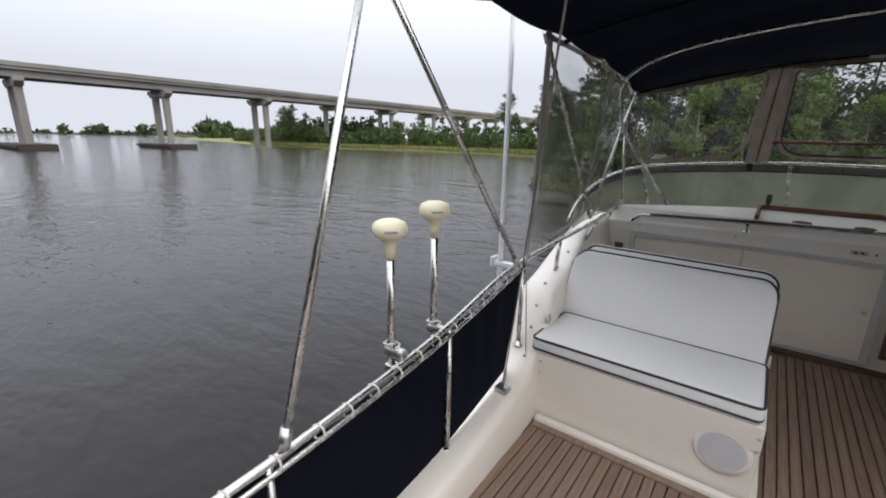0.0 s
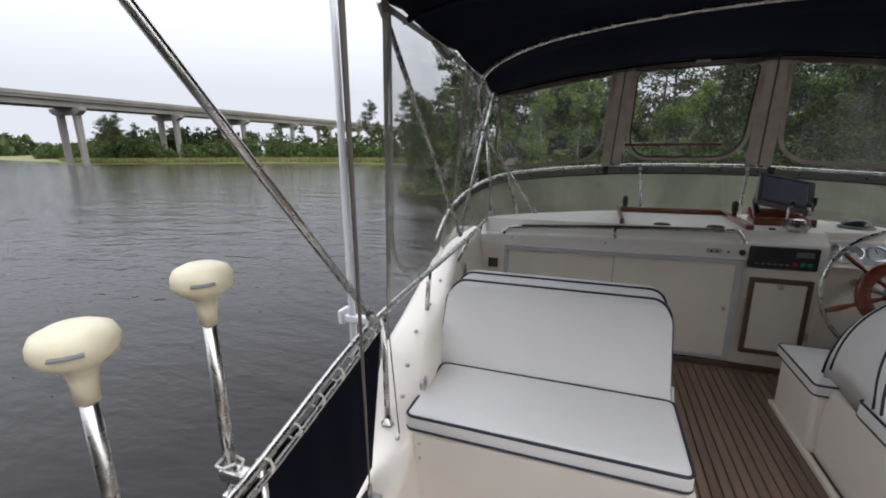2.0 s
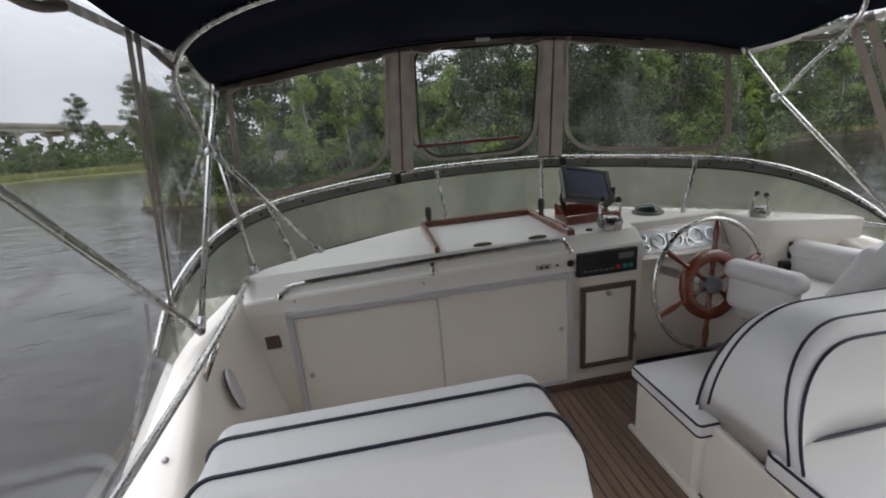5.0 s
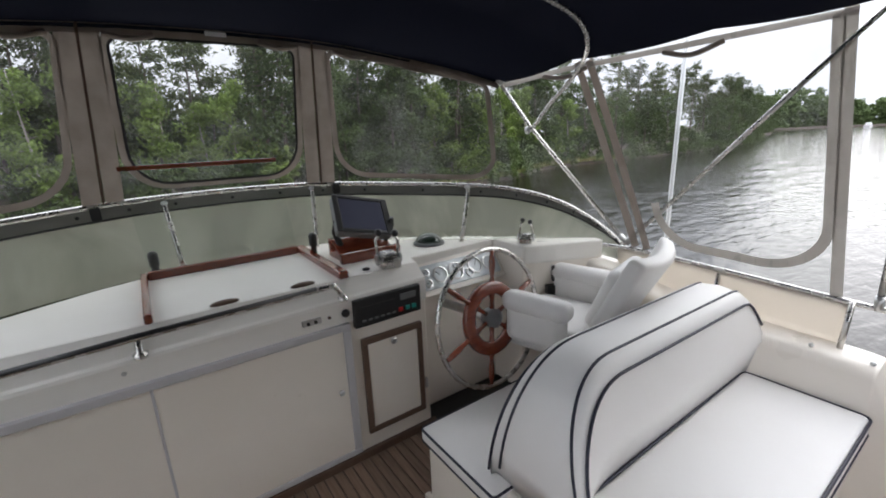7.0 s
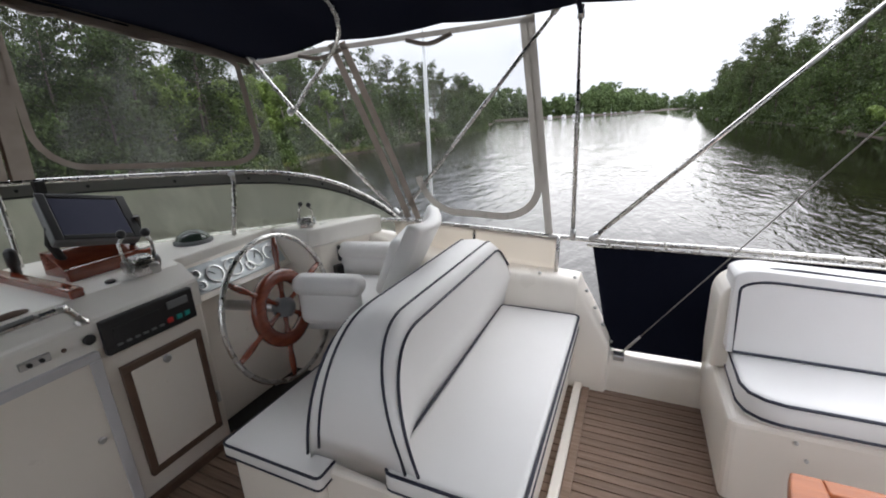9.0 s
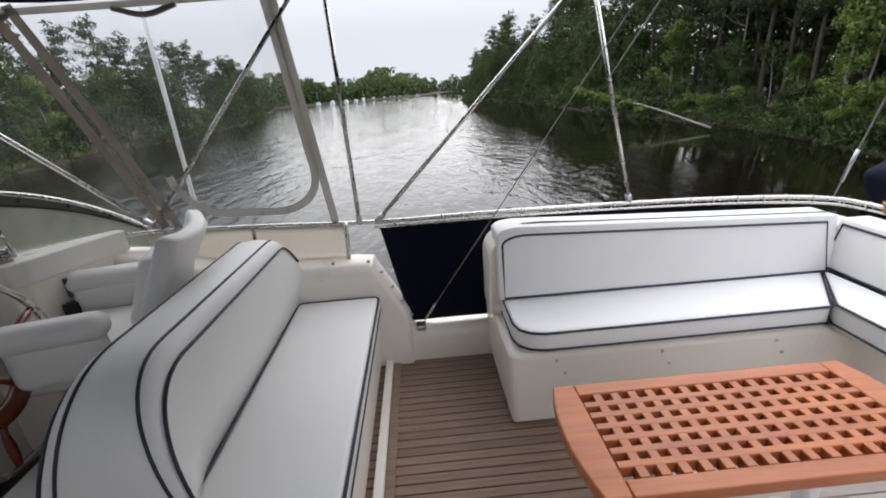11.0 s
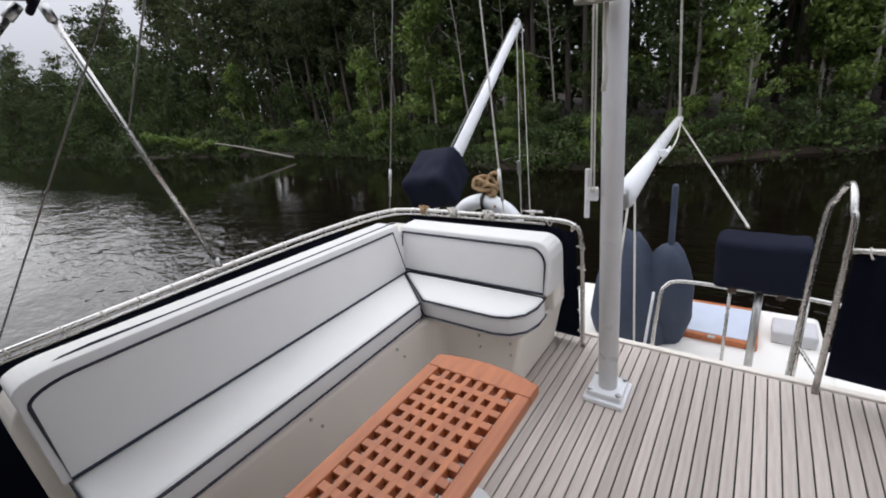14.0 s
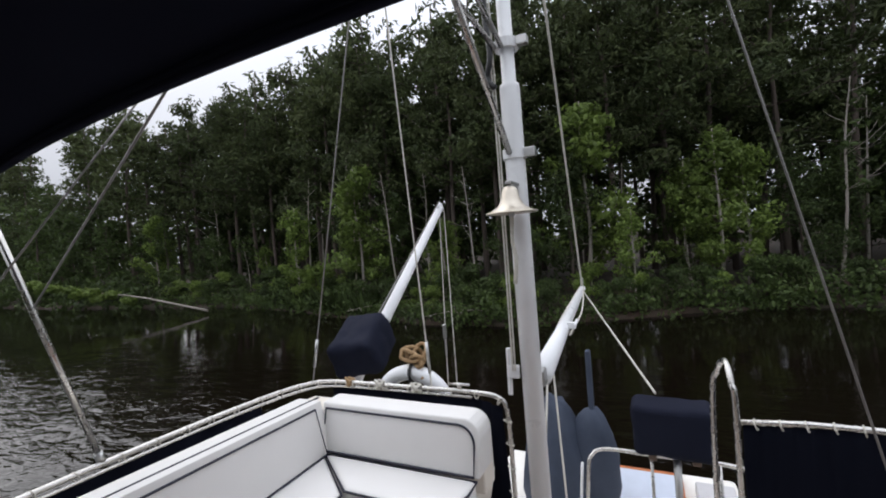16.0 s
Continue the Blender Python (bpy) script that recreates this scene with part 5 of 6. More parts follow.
# lower shrouds from the coamings to the mast
for (bx0, by0, bz0), upper in (((2.93, 2.43, .215), (1.36, .16, 4.3)), ((-.393, 2.116, .285), (.983, -.078, 4.0))):
    lower_end, upper_end = Vector((bx0, by0, bz0)), Vector(upper)
    way = (upper_end - lower_end).normalized()
    shr = thing("shroud", "thin wire shroud from the coaming to the mast, with a turnbuckle", "wire", (bx0, by0, bz0), "mast wires")
    part("strand", tb([lower_end, upper_end], .003, 6), wire, shr)
    part("turnbuckle", tb([lower_end + way * .07, lower_end + way * .21], .008, 8), dullsteel, shr, smooth=True)
    part("plate", bx(bx0 - .035, bx0 + .035, by0 - .03, by0 + .03, bz0 - .02, bz0 + .012, .006), dullsteel, shr)
wires = thing("tie_down_wire", "thin wire tie-down from the coaming to the awning", "wire", (-.42, 2.3, .3), "tie-down wires")
part("strand", tb([(-.395, 2.38, .32), (-.455, 2.42, .9), (-.47, 2.56, 2.10)], .003, 6), wire, wires)
ringf = thing("deck_fitting", "round stainless fitting on the coaming", "fitting", (-.43, 2.40, .59))
part("ring", lathe([(.012, 0), (.03, 0), (.032, .01), (.022, .016), (.012, .012)], pose(-.335, 2.49, .57, 0, 90, 0), 18), dullsteel, ringf, smooth=True)

# venturi rail and screen
RAIL = [(-.76, 3.78, .90), (-.74, 3.95, 1.06), (-.68, 4.15, 1.19), (-.58, 4.40, 1.28), (-.42, 4.64, 1.335), (-.05, 4.93, 1.368), (.36, 5.13, 1.388), (.65, 5.21, 1.395), (1.08, 5.25, 1.395), (1.48, 5.21, 1.388), (1.85, 5.02, 1.37), (2.30, 4.60, 1.345), (2.56, 4.36, 1.30), (2.76, 4.18, 1.21), (2.92, 4.02, 1.07), (3.0, 3.88, .93)]
ven = thing("venturi_screen", "weathered acrylic wind screen under a curved stainless rail", "windscreen", (1.1, 5.0, .99))
RC = curve_points(RAIL, 6)
part("top_rail", tb([p[:] for p in RC], .014, 12), steel, ven, smooth=True)


def foot_of(p):
    """The screen's foot under a point of the rail: at the dashboard's edge, or on the coaming."""
    c = Vector((1.0, 4.0, 0))
    d = (Vector((p.x, p.y, 0)) - c)
    q = c + d * (1 - .05 / d.length)
    z = .99 if p.y > 4.45 else .99 - (4.45 - p.y) * .22
    return Vector((q.x, q.y, min(z, p.z - .02)))


part("screen", sheet([[p[:] for p in RC]] + [[p.lerp(foot_of(p), f)[:] for p in RC] for f in (.25, .5, .75, 1.0)], .004), smoked, ven, smooth=True).visible_shadow = False
hemrow = [p.lerp(foot_of(p), .18) - Vector((0, .012, 0)) for p in RC]
part("hem_strip", sheet([[(p - Vector((0, .012, .012)))[:] for p in RC], [p[:] for p in hemrow]], .003), material("grey_vinyl_hem", (.26, .26, .24), .5, scale=5), ven, "grey snap-down hem strip")
part("hem_edge", tb([p - Vector((0, .004, 0)) for p in hemrow], .0055, 6), blackplastic, ven)
for i in range(3, len(hemrow) - 2, 4):
    part("snap", ball(hemrow[i].lerp(RC[i], .45) - Vector((0, .012, 0)), .009, .006, .009, 8), blackplastic, ven)
for p in ((-.42, 4.64, 1.325), (.66, 5.21, 1.36), (1.48, 5.21, 1.36), (2.30, 4.60, 1.335)):
    v = Vector(p)
    f = foot_of(v) + (Vector((1.0, 4.0, 0)) - Vector((v.x, v.y, 0))).normalized() * .06
    po = part("post", tb([f, f.lerp(v, .8) + Vector((0, -.012, 0)), v], .0135, 10, 4), steel, ven, smooth=True)
    part("cap", ball(v + Vector((0, 0, .002)), .024, .022, .018, 10), whitepaint, po, smooth=True)
for x, y in ((.37, 5.135), (1.62, 5.15)):
    part("clamp", bx(x - .022, x + .022, y - .03, y + .012, 1.32, 1.385, .005), blackplastic, ven)

# clear vinyl curtains
curt = thing("vinyl_curtain", "clear vinyl front curtain with beige fabric bands", "curtain", (1.1, 5.0, 1.3), "clear curtains")
low = [p for p in RC if 4.38 < p.y]


def resample(line, n):
    d = [0.0]
    for a, b in zip(line, line[1:]):
        d.append(d[-1] + (b - a).length)
    out = []
    for k in range(n):
        s = d[-1] * k / (n - 1)
        i = max(j for j in range(len(d)) if d[j] <= s + 1e-9)
        i = min(i, len(line) - 2)
        out.append(line[i].lerp(line[i + 1], (s - d[i]) / (d[i + 1] - d[i])))
    return out


LOWL, TOPL = resample(low, 61), resample([Vector(p) for p in FRONT], 61)


def front_at(u, v):
    """A point of the front curtain: u across from port, v up."""
    k = min(59.999, max(0, u * 60))
    i = int(k)
    a, b = LOWL[i].lerp(LOWL[i + 1], k - i), TOPL[i].lerp(TOPL[i + 1], k - i)
    return a.lerp(b, v)


def side_at(side):
    if side > 0:
        lo = [Vector(p) for p in ((2.62, 4.32, 1.26), (2.92, 3.99, 1.0), (3.0, 3.8, .955), (3.03, 3.3, .93), (3.03, 2.86, .90))]
        hi = [Vector(p) for p in ((2.64, 4.64, 1.985), (2.80, 4.25, 2.05), (2.93, 3.7, 2.085), (2.98, 3.4, 2.10), (2.99, 2.99, 2.11))]
    else:
        lo = [Vector(p) for p in ((-.62, 4.34, 1.26), (-.72, 4.0, 1.0), (-.62, 3.7, .95), (-.50, 3.1, .92), (-.455, 2.42, .90))]
        hi = [Vector(p) for p in ((-.545, 4.50, 1.985), (-.525, 4.2, 2.05), (-.51, 3.7, 2.09), (-.49, 3.1, 2.10), (-.465, 2.50, 2.10))]
    L, H = resample(lo, 41), resample(hi, 41)

    def at(u, v):
        k = min(39.999, max(0, u * 40))
        i = int(k)
        return L[i].lerp(L[i + 1], k - i).lerp(H[i].lerp(H[i + 1], k - i), v)
    return at


def pane(parent, at, u0, u1, v0=0.0, v1=1.0, n=14, name="clear_panel", skin=clearvinyl, open_light=True):
    pn = part(name, sheet([[at(u0 + (u1 - u0) * i / n, v0 + (v1 - v0) * j / 6)[:] for i in range(n + 1)] for j in range(7)]), skin, parent, smooth=True)
    pn.visible_shadow = not open_light
    return pn


def ribbon(parent, at, uv, width, mat, name, closed=False, lift=.006, label=""):
    """A flat fabric band along a line on the curtain."""
    pts = [at(*q) + Vector((0, -lift, 0)) for q in uv]
    n = len(pts)
    left, right = [], []
    for i, (u, v) in enumerate(uv):
        p = pts[i]
        a, b = pts[i - 1] if i or closed else p, pts[(i + 1) % n] if i + 1 < n or closed else p
        d = (b - a).normalized()
        nrm = (at(u + .01, v) - at(u - .01, v)).cross(at(u, v + .02) - at(u, v - .02)).normalized()
        s = d.cross(nrm).normalized() * width / 2
        left.append((p + s)[:])
        right.append((p - s)[:])
    if closed:
        left.append(left[0])
        right.append(right[0])
    return part(name, sheet([left, right], .003), mat, parent, label)


for u0, u1 in ((.0, .345), (.345, .655), (.655, 1.0)):
    pn = pane(curt, front_at, u0, u1)
    cu = (u0 + u1) / 2
    fixed = []
    r_u, r_v = .055, .24
    for cxx, cyy, a0 in ((u0 + .03, .07, 180), (u1 - .03, .07, 270), (u1 - .025, .95, 0), (u0 + .025, .95, 90)):
        ru, rv = (r_u, r_v) if cyy < .5 else (.02, .06)
        mx = cxx + (ru if cxx < cu else -ru)
        my = cyy + (rv if cyy < .5 else -rv)
        fixed += [(mx + ru * math.cos(radians(a0 + 15 * i)), my + rv * math.sin(radians(a0 + 15 * i))) for i in range(7)]
    ribbon(pn, front_at, fixed, .032, beigefabric, "window_binding", True)
    if .2 < u0 < .5:
        ribbon(pn, front_at, [(cu + (u - cu) * .955, .5 + (v - .5) * .965) for u, v in fixed], .013, blackplastic, "dark_edge", True, lift=.010, label="black inner edge of the window")
for u in (.332, .358, .642, .668):
    ribbon(curt, front_at, [(u, k / 10) for k in range(11)], .080, beigefabric, "fabric_band", lift=.008)
for u in (.345, .655):
    ribbon(curt, front_at, [(u, k / 10) for k in range(11)], .012, brownwood, "zip", lift=.013, label="brown zip between two curtain panels")
ribbon(curt, front_at, [(k / 40, .975) for k in range(41)], .045, beigefabric, "upper_hem", lift=.008, label="frayed beige upper hem")
for i in (6, 11, 17, 24, 36, 43, 50):
    u = i / 60
    rl = tb([front_at(u - .03, .955) - Vector((0, .02, .008)), front_at(u, .945) - Vector((0, .03, .022)), front_at(u + .03, .955) - Vector((0, .02, .008))], .012, 6, 4)
    part("rolled_edge", rl, beigefabric, curt, "sagging rolled beige flap", smooth=True)
for side in (1, -1):
    at = side_at(side)
    cs = thing("vinyl_curtain", "clear vinyl side curtain with beige fabric bands", "curtain", (3.0 if side > 0 else -.5, 3.5, .95), "clear curtains")
    split = .44
    pa = pane(cs, at, 0, split, skin=sidevinyl, open_light=side > 0)
    pb2 = pane(cs, at, split, 1.0, skin=sidevinyl, open_light=side > 0)
    for u in ((split - .02, split + .022) if side > 0 else (.36, .39)):
        ribbon(cs, at, [(u - .13 * k / 8 * (side > 0), k / 8) for k in range(9)], .042, beigefabric, "fabric_band", lift=.004)
    aft = []
    for k in range(13):
        aft.append((.965, .98 - .72 * k / 12))
    for k in range(1, 10):
        a = radians(10 * k)
        aft.append((.965 - .17 * (1 - math.cos(a)), .26 - .20 * math.sin(a)))
    aft += [(.795 - .02 * k, .06) for k in range(1, 9)]
    for k in range(1, 10):
        a = radians(10 * k)
        aft.append((.635 - .13 * math.sin(a), .06 + .20 * (1 - math.cos(a))))
    ribbon(pb2, at, aft, .044 if side > 0 else .032, palefabric, "window_binding", lift=.004)
    ribbon(cs, at, [(.985, k / 8) for k in range(9)], .045, palefabric, "after_band", lift=.006)
    ribbon(cs, at, [(k / 20, .975) for k in range(21)], .03, palefabric, "upper_hem", lift=.004)
    for k in range(2):
        u = .25 + .4 * k
        part("rolled_edge", tb([at(u - .08, .965) - Vector((side * .015, 0, .005)), at(u, .945) - Vector((side * .03, 0, .02)), at(u + .08, .965) - Vector((side * .015, 0, .005))], .013, 6, 4), beigefabric, cs, "sagging rolled beige flap", smooth=True)

# ---- mast, boom and the after part ----
MX, MY = 1.33, .16
mast = thing("mast", "white painted mast on a bolted square base", "mast", (MX, MY, 0))
part("pole", lathe([(.0, .05), (.047, .05), (.046, 2.40), (.043, 2.42), (.032, 2.43), (.031, 5.2), (.028, 6.6), (0, 6.6)], pose(MX, MY, 0), 24), whitepaint, mast, smooth=True)
pl = part("base_plate", joined(bx(MX - .10, MX + .10, MY - .105, MY + .105, 0, .028, .006), bx(MX - .085, MX + .085, MY - .085, MY + .085, .028, .06, .008)), whitepaint, mast)
for a, b in ((-1, -1), (1, -1), (1, 1), (-1, 1)):
    part("bolt", disc((MX + a * .07, MY + b * .07, .06), .014, .014, "z", .003, 6), dullsteel, pl)
for z in (2.10, 2.60):
    part("band", lathe([(.040, -.022), (.055, -.022), (.055, .022), (.040, .022)], pose(MX, MY, z), 20), whitepaint, mast)
    part("band_lug", bx(MX - .10, MX - .05, MY - .012, MY + .03, z - .02, z + .02, .004), dullsteel, mast)
part("strut", tb([(MX + .01, MY + .05, 2.10), (1.42, .95, 3.02)], .014, 10), steel, mast, smooth=True)
part("strut", tb([(MX + .01, MY + .05, 2.58), (1.42, .95, 3.0)], .012, 10), steel, mast, smooth=True)
part("strut", tb([(MX + .04, MY + .05, 2.58), (1.62, .95, 3.0)], .012, 10), steel, mast, smooth=True)
part("cable", tb([(MX + .06, MY + .06, 3.4), (MX + .075, MY + .06, 2.8), (MX + .06, MY + .07, 2.55), (MX + .085, MY + .06, 2.45), (MX + .05, MY + .06, 2.40)], .014, 8, 5), blackplastic, mast, smooth=True)
part("spreader", tb([(.70, MY, 4.9), (2.06, MY, 4.9)], .02, 8), whitepaint, mast)
part("spreader", tb([(.973, -.084, 4.0), (MX, MY, 3.98), (1.69, -.084, 4.0)], .018, 8), whitepaint, mast, "swept white spreader")
cl = part("cleat", joined(tb([(MX + .10, MY + .03, .98), (MX + .095, MY + .03, 1.20)], .012, 8), bx(MX + .05, MX + .10, MY + .015, MY + .045, 1.06, 1.12, .006)), whitepaint, mast, "white horn cleat")
for fx in (.058, .07):
    part("halyard", tb([(MX + fx, MY + .03, 5.0), (MX + fx, MY + .035, 2.1), (MX + fx + .005, MY + .05, 1.1)], .0045, 6), rope, mast)
bell = thing("ship_bell", "weathered pale metal bell hung from the mast", "bell", (MX - .017, MY + .16, 1.88))
part("body", lathe([(.0, .0), (.022, -.004), (.034, -.02), (.040, -.055), (.056, -.085), (.086, -.105), (.110, -.112), (.110, -.119), (.082, -.115), (.048, -.10), (.030, -.05), (0, -.02)], pose(MX - .012, MY + .17, 1.94), 28), brass, bell, smooth=True)
part("bracket", joined(bx(MX - .025, MX + .002, MY + .05, MY + .19, 1.945, 1.96, .003), bx(MX - .019, MX - .005, MY + .165, MY + .178, 1.935, 1.95, .002)), dullsteel, bell)
part("clapper", ball((MX - .012, MY + .17, 1.82), .014, .014, .016, 10), dullsteel, bell)
part("lanyard", tb([(MX - .012, MY + .17, 1.815), (MX - .007, MY + .165, 1.70), (MX - .017, MY + .17, 1.62), (MX - .005, MY + .168, 1.52)], .009, 7, 4), rope, bell, smooth=True)

boom = thing("boom", "white tapered boom with ropes made fast along it", "boom", (MX, MY - .1, 1.0))
BT = Vector((1.66, -4.10, .88))
BH = Vector((MX - .02, MY - .09, 1.04))
part("spar", tb([BH, BH.lerp(BT, .3), BT], .055, 14, taper=.036), whitepaint, boom, smooth=True)
part("gooseneck", bx(MX - .05, MX + .03, MY - .12, MY - .03, 1.0, 1.08, .01), dullsteel, boom)
part("end_cap", ball(BT, .045, .06, .045, 12), whitepaint, boom, smooth=True)
for dx, sag in ((-.06, .05), (.05, .10), (.07, .16)):
    part("rope", tb([BT + Vector((dx * .4, .05, .03)), BH.lerp(BT, .55) + Vector((dx * 1.4, 0, -sag * .4)), BH.lerp(BT, .25) + Vector((dx, 0, -sag * .3))], .008, 6, 5), rope, boom, smooth=True)
c2 = BH.lerp(BT, .28)
part("cleat", joined(tb([c2 + Vector((-.10, .06, .04)), c2 + Vector((-.09, -.10, .05))], .010, 8), bx(c2.x - .09, c2.x - .03, c2.y - .04, c2.y, c2.z, c2.z + .05, .005)), whitepaint, boom)
part("fall", tb([c2 + Vector((.05, .3, -.05)), (MX + .05, MY - .25, .35), (MX + .04, MY - .20, .02)], .007, 6), rope, boom)
part("fall", tb([c2 + Vector((.08, .1, -.05)), (MX - .05, MY - .40, -.3), (MX - .06, MY - .42, -.98)], .007, 6), rope, boom)
part("topping_lift", tb([BT, (MX + .02, MY - .03, 6.4)], .012, 6), rope, boom)
part("tackle", tb([BT + Vector((0, 0, -.02)), (.82, -1.55, .395)], .009, 6), rope, boom)
part("block", bx(BT.x - .02, BT.x + .02, BT.y - .03, BT.y + .03, BT.z + .04, BT.z + .15, .01), dullsteel, boom)

for pts, lab in ((((2.94, -.10, .82), (MX + .03, MY, 6.4)), "grey wire shroud to the masthead"), (((-.16, -.22, .005), (MX - .03, MY, 6.4)), "grey wire shroud to the masthead"), (((2.06, -.19, .80), (2.04, MY, 4.9)), "slack rope to the mast spreader")):
    sh = thing("shroud", lab, "wire", pts[0], "mast wires")
    part("strand", tb(pts, .0048, 6), wire if "wire" in lab else rope, sh)
    a, b = Vector(pts[0]), Vector(pts[1])
    d = (b - a).normalized()
    part("turnbuckle", tb([a + d * .12, a + d * .32], .010, 8), dullsteel, sh, smooth=True)

# davit with covered winch
dav = thing("davit", "white tapered davit arm with a navy cover over its winch", "davit", (3.42, -.85, -1.0))
DT = Vector((2.975, -2.42, 2.11))
DB = Vector((3.47, -.68, .02))
part("post", tb([(3.47, -.66, -1.9), (3.47, -.66, .05)], .075, 14), whitepaint, dav, smooth=True)
part("arm", tb([DB, DB.lerp(DT, .5), DT], .078, 16, taper=.04), whitepaint, dav, smooth=True)
part("sheave", disc(tuple(DT + Vector((-.02, 0, 0))), .06, .04, "x", .01, 16), whitepaint, dav)
part("wire", tb([DB.lerp(DT, .35) + Vector((0, .1, .09)), DT + Vector((0, .03, .055))], .006, 6), wire, dav)
cv = bx(-.24, .24, -.27, .27, -.19, .19, .07, 4)
bmesh.ops.subdivide_edges(cv, edges=[q for q in cv.edges if q.calc_length() > .1], cuts=9, use_grid_fill=True)
for v in cv.verts:
    v.co *= 1 + .09 * noise.noise(v.co * 6) + .05 * noise.noise(v.co * 13)
    v.co.x *= 1 - .25 * max(0, v.co.z / .18) * .6
part("winch_cover", turned(cv, pose(3.31, -1.16, .80, -25, 6, 10)), navy, dav, "creased navy canvas cover", smooth=True)
for dx in (-.03, .03):
    part("fall", tb([DT + Vector((dx, -.04, 0)), (DT.x + dx * 2.4 + .04, DT.y, -.9)], .006, 6), rope, dav)
part("hook_block", bx(DT.x + .05, DT.x + .09, DT.y - .02, DT.y + .02, .55, .72, .01), dullsteel, dav)
part("swivel", tb([(DT.x + .07, DT.y, .55), (DT.x + .07, DT.y, .35)], .012, 8), dullsteel, dav)

# horseshoe life buoy strapped behind the stern rail, with a coil of rope
lb = thing("life_buoy", "white horseshoe life buoy strapped to the stern rail", "life buoy", (2.28, -.30, .6))
part("ring", tb([(2.02, -.33, .50), (2.03, -.33, .68), (2.12, -.33, .81), (2.28, -.33, .865), (2.44, -.33, .81), (2.53, -.33, .68), (2.54, -.33, .50)], .052, 14, 5), whitepaint, lb, smooth=True)
part("strap", tb([(2.27, -.33 + .056 * math.cos(k * .63), .865 + .056 * math.sin(k * .63)) for k in range(10)], .012, 6, closed=True, flat=2.0), blackplastic, lb)
part("bracket", bx(2.2, 2.36, -.30, -.18, .60, .64, .004), dullsteel, lb)
coil = thing("rope_coil", "knotted tan rope coil lying on the life buoy", "rope", (2.27, -.38, .9))
pts = []
r3 = random.Random(5)
for k in range(60):
    a = k * .55
    pts.append((2.26 + .045 * math.cos(a) * (1 + .5 * r3.random()) + .05 * math.sin(k * .31), -.36 + .06 * math.sin(a * .7), .965 + .045 * math.sin(a) + .03 * math.sin(k * .11)))
part("rope", tb(pts, .0135, 7, 2), tanrope, coil, smooth=True)
part("tail", tb([(2.22, -.36, .96), (2.20, -.33, .90), (2.17, -.28, .84)], .012, 6), tanrope, coil)
for kx in (2.15, 2.42, 2.66):
    kn = thing("rope_knot", "yellowish rope lashing knotted round the stern rail", "rope", (kx, -.16, .83), "rail knots")
    part("knot", tb([(kx + .03 * math.cos(k * 1.1), -.155 + .028 * math.sin(k * 1.1), .83 + .03 * math.sin(k * 1.7)) for k in range(16)], .009, 6), tanrope if kx > 2.5 else rope, kn, smooth=True)
cleat = thing("rail_cleat", "small stainless cleat on the stern rail", "cleat", (1.86, -.18, .83))
part("horn", joined(tb([(1.80, -.18, .865), (1.93, -.18, .865)], .008, 8), bx(1.85, 1.88, -.19, -.17, .83, .865, .003)), steel, cleat, smooth=True)

# after cabin roof with hatch, rail and covered gear
hatch = thing("deck_hatch", "teak-framed deck hatch with a pale cover on the after cabin", "hatch", (1.1, -2.3, -1.0))
part("frame", joined(bx(.62, 1.36, -2.97, -2.91, -1.05, -.985, .01), bx(.62, 1.36, -2.29, -2.23, -1.05, -.985, .01), bx(.62, .68, -2.91, -2.29, -1.05, -.985, .01), bx(1.30, 1.36, -2.91, -2.29, -1.05, -.985, .01)), tableteak, hatch)
part("cover", bx(.68, 1.30, -2.91, -2.29, -1.05, -.98, .012), hatchglass, hatch)
part("latch", bx(.96, 1.02, -2.25, -2.225, -1.0, -.975, .003), dullsteel, hatch)
box2 = thing("vent_box", "grey vent box on the after cabin", "vent", (.4, -2.6, -1.0))
part("box", bx(.18, .52, -2.75, -2.45, -1.05, -.92, .02), greytrim, box2)
arail = thing("guard_rail", "stainless rail on the after cabin", "rail", (.9, -1.5, -1.0), "guard rails")
part("top_rail", tb([(1.40, -1.40, -1.05), (1.36, -1.45, -.30), (1.32, -1.50, -.14), (1.20, -1.54, -.10), (.85, -1.54, -.10), (.40, -1.54, -.10), (.10, -1.5, -.12)], .016, 10, 5), steel, arail, smooth=True)
for px2, r in ((.88, .012), (.70, .028), (.42, .014)):
    part("post", tb([(px2, -1.54, -1.05), (px2, -1.54, -.10)], r, 10), steel if r < .02 else dullsteel, arail, smooth=True)
part("hose", tb([(1.46, -1.34, -1.04), (1.43, -1.40, -.6), (1.40, -1.46, -.2)], .012, 8, 4), whitepaint, arail, smooth=True)
part("foot", ball((1.46, -1.33, -1.0), .06, .05, .06, 12), whitepaint, arail)
ob2 = thing("covered_outboard", "outboard motor under a navy canvas cover on the rail", "outboard", (.72, -1.54, -.09))
cov = bx(.45, 1.0, -1.69, -1.40, -.06, .335, .05, 4)
bmesh.ops.subdivide_edges(cov, edges=[q for q in cov.edges if q.calc_length() > .2], cuts=5)
for v in cov.verts:
    v.co += Vector((.02 * noise.noise(v.co * 5), .02 * noise.noise(v.co * 4 + Vector((3, 0, 0))), .018 * noise.noise(v.co * 6)))
part("cover", cov, navy, ob2, smooth=True)
for mx in (.54, .84):
    part("mount", bx(mx, mx + .06, -1.58, -1.50, -.13, -.02, .01), brownwood, ob2)
din = thing("covered_dinghy_gear", "tall bundle under a faded blue canvas cover", "cover", (1.6, -2.1, -1.3))
lump = ball((0, 0, 0), 1, 1, 1, 30)
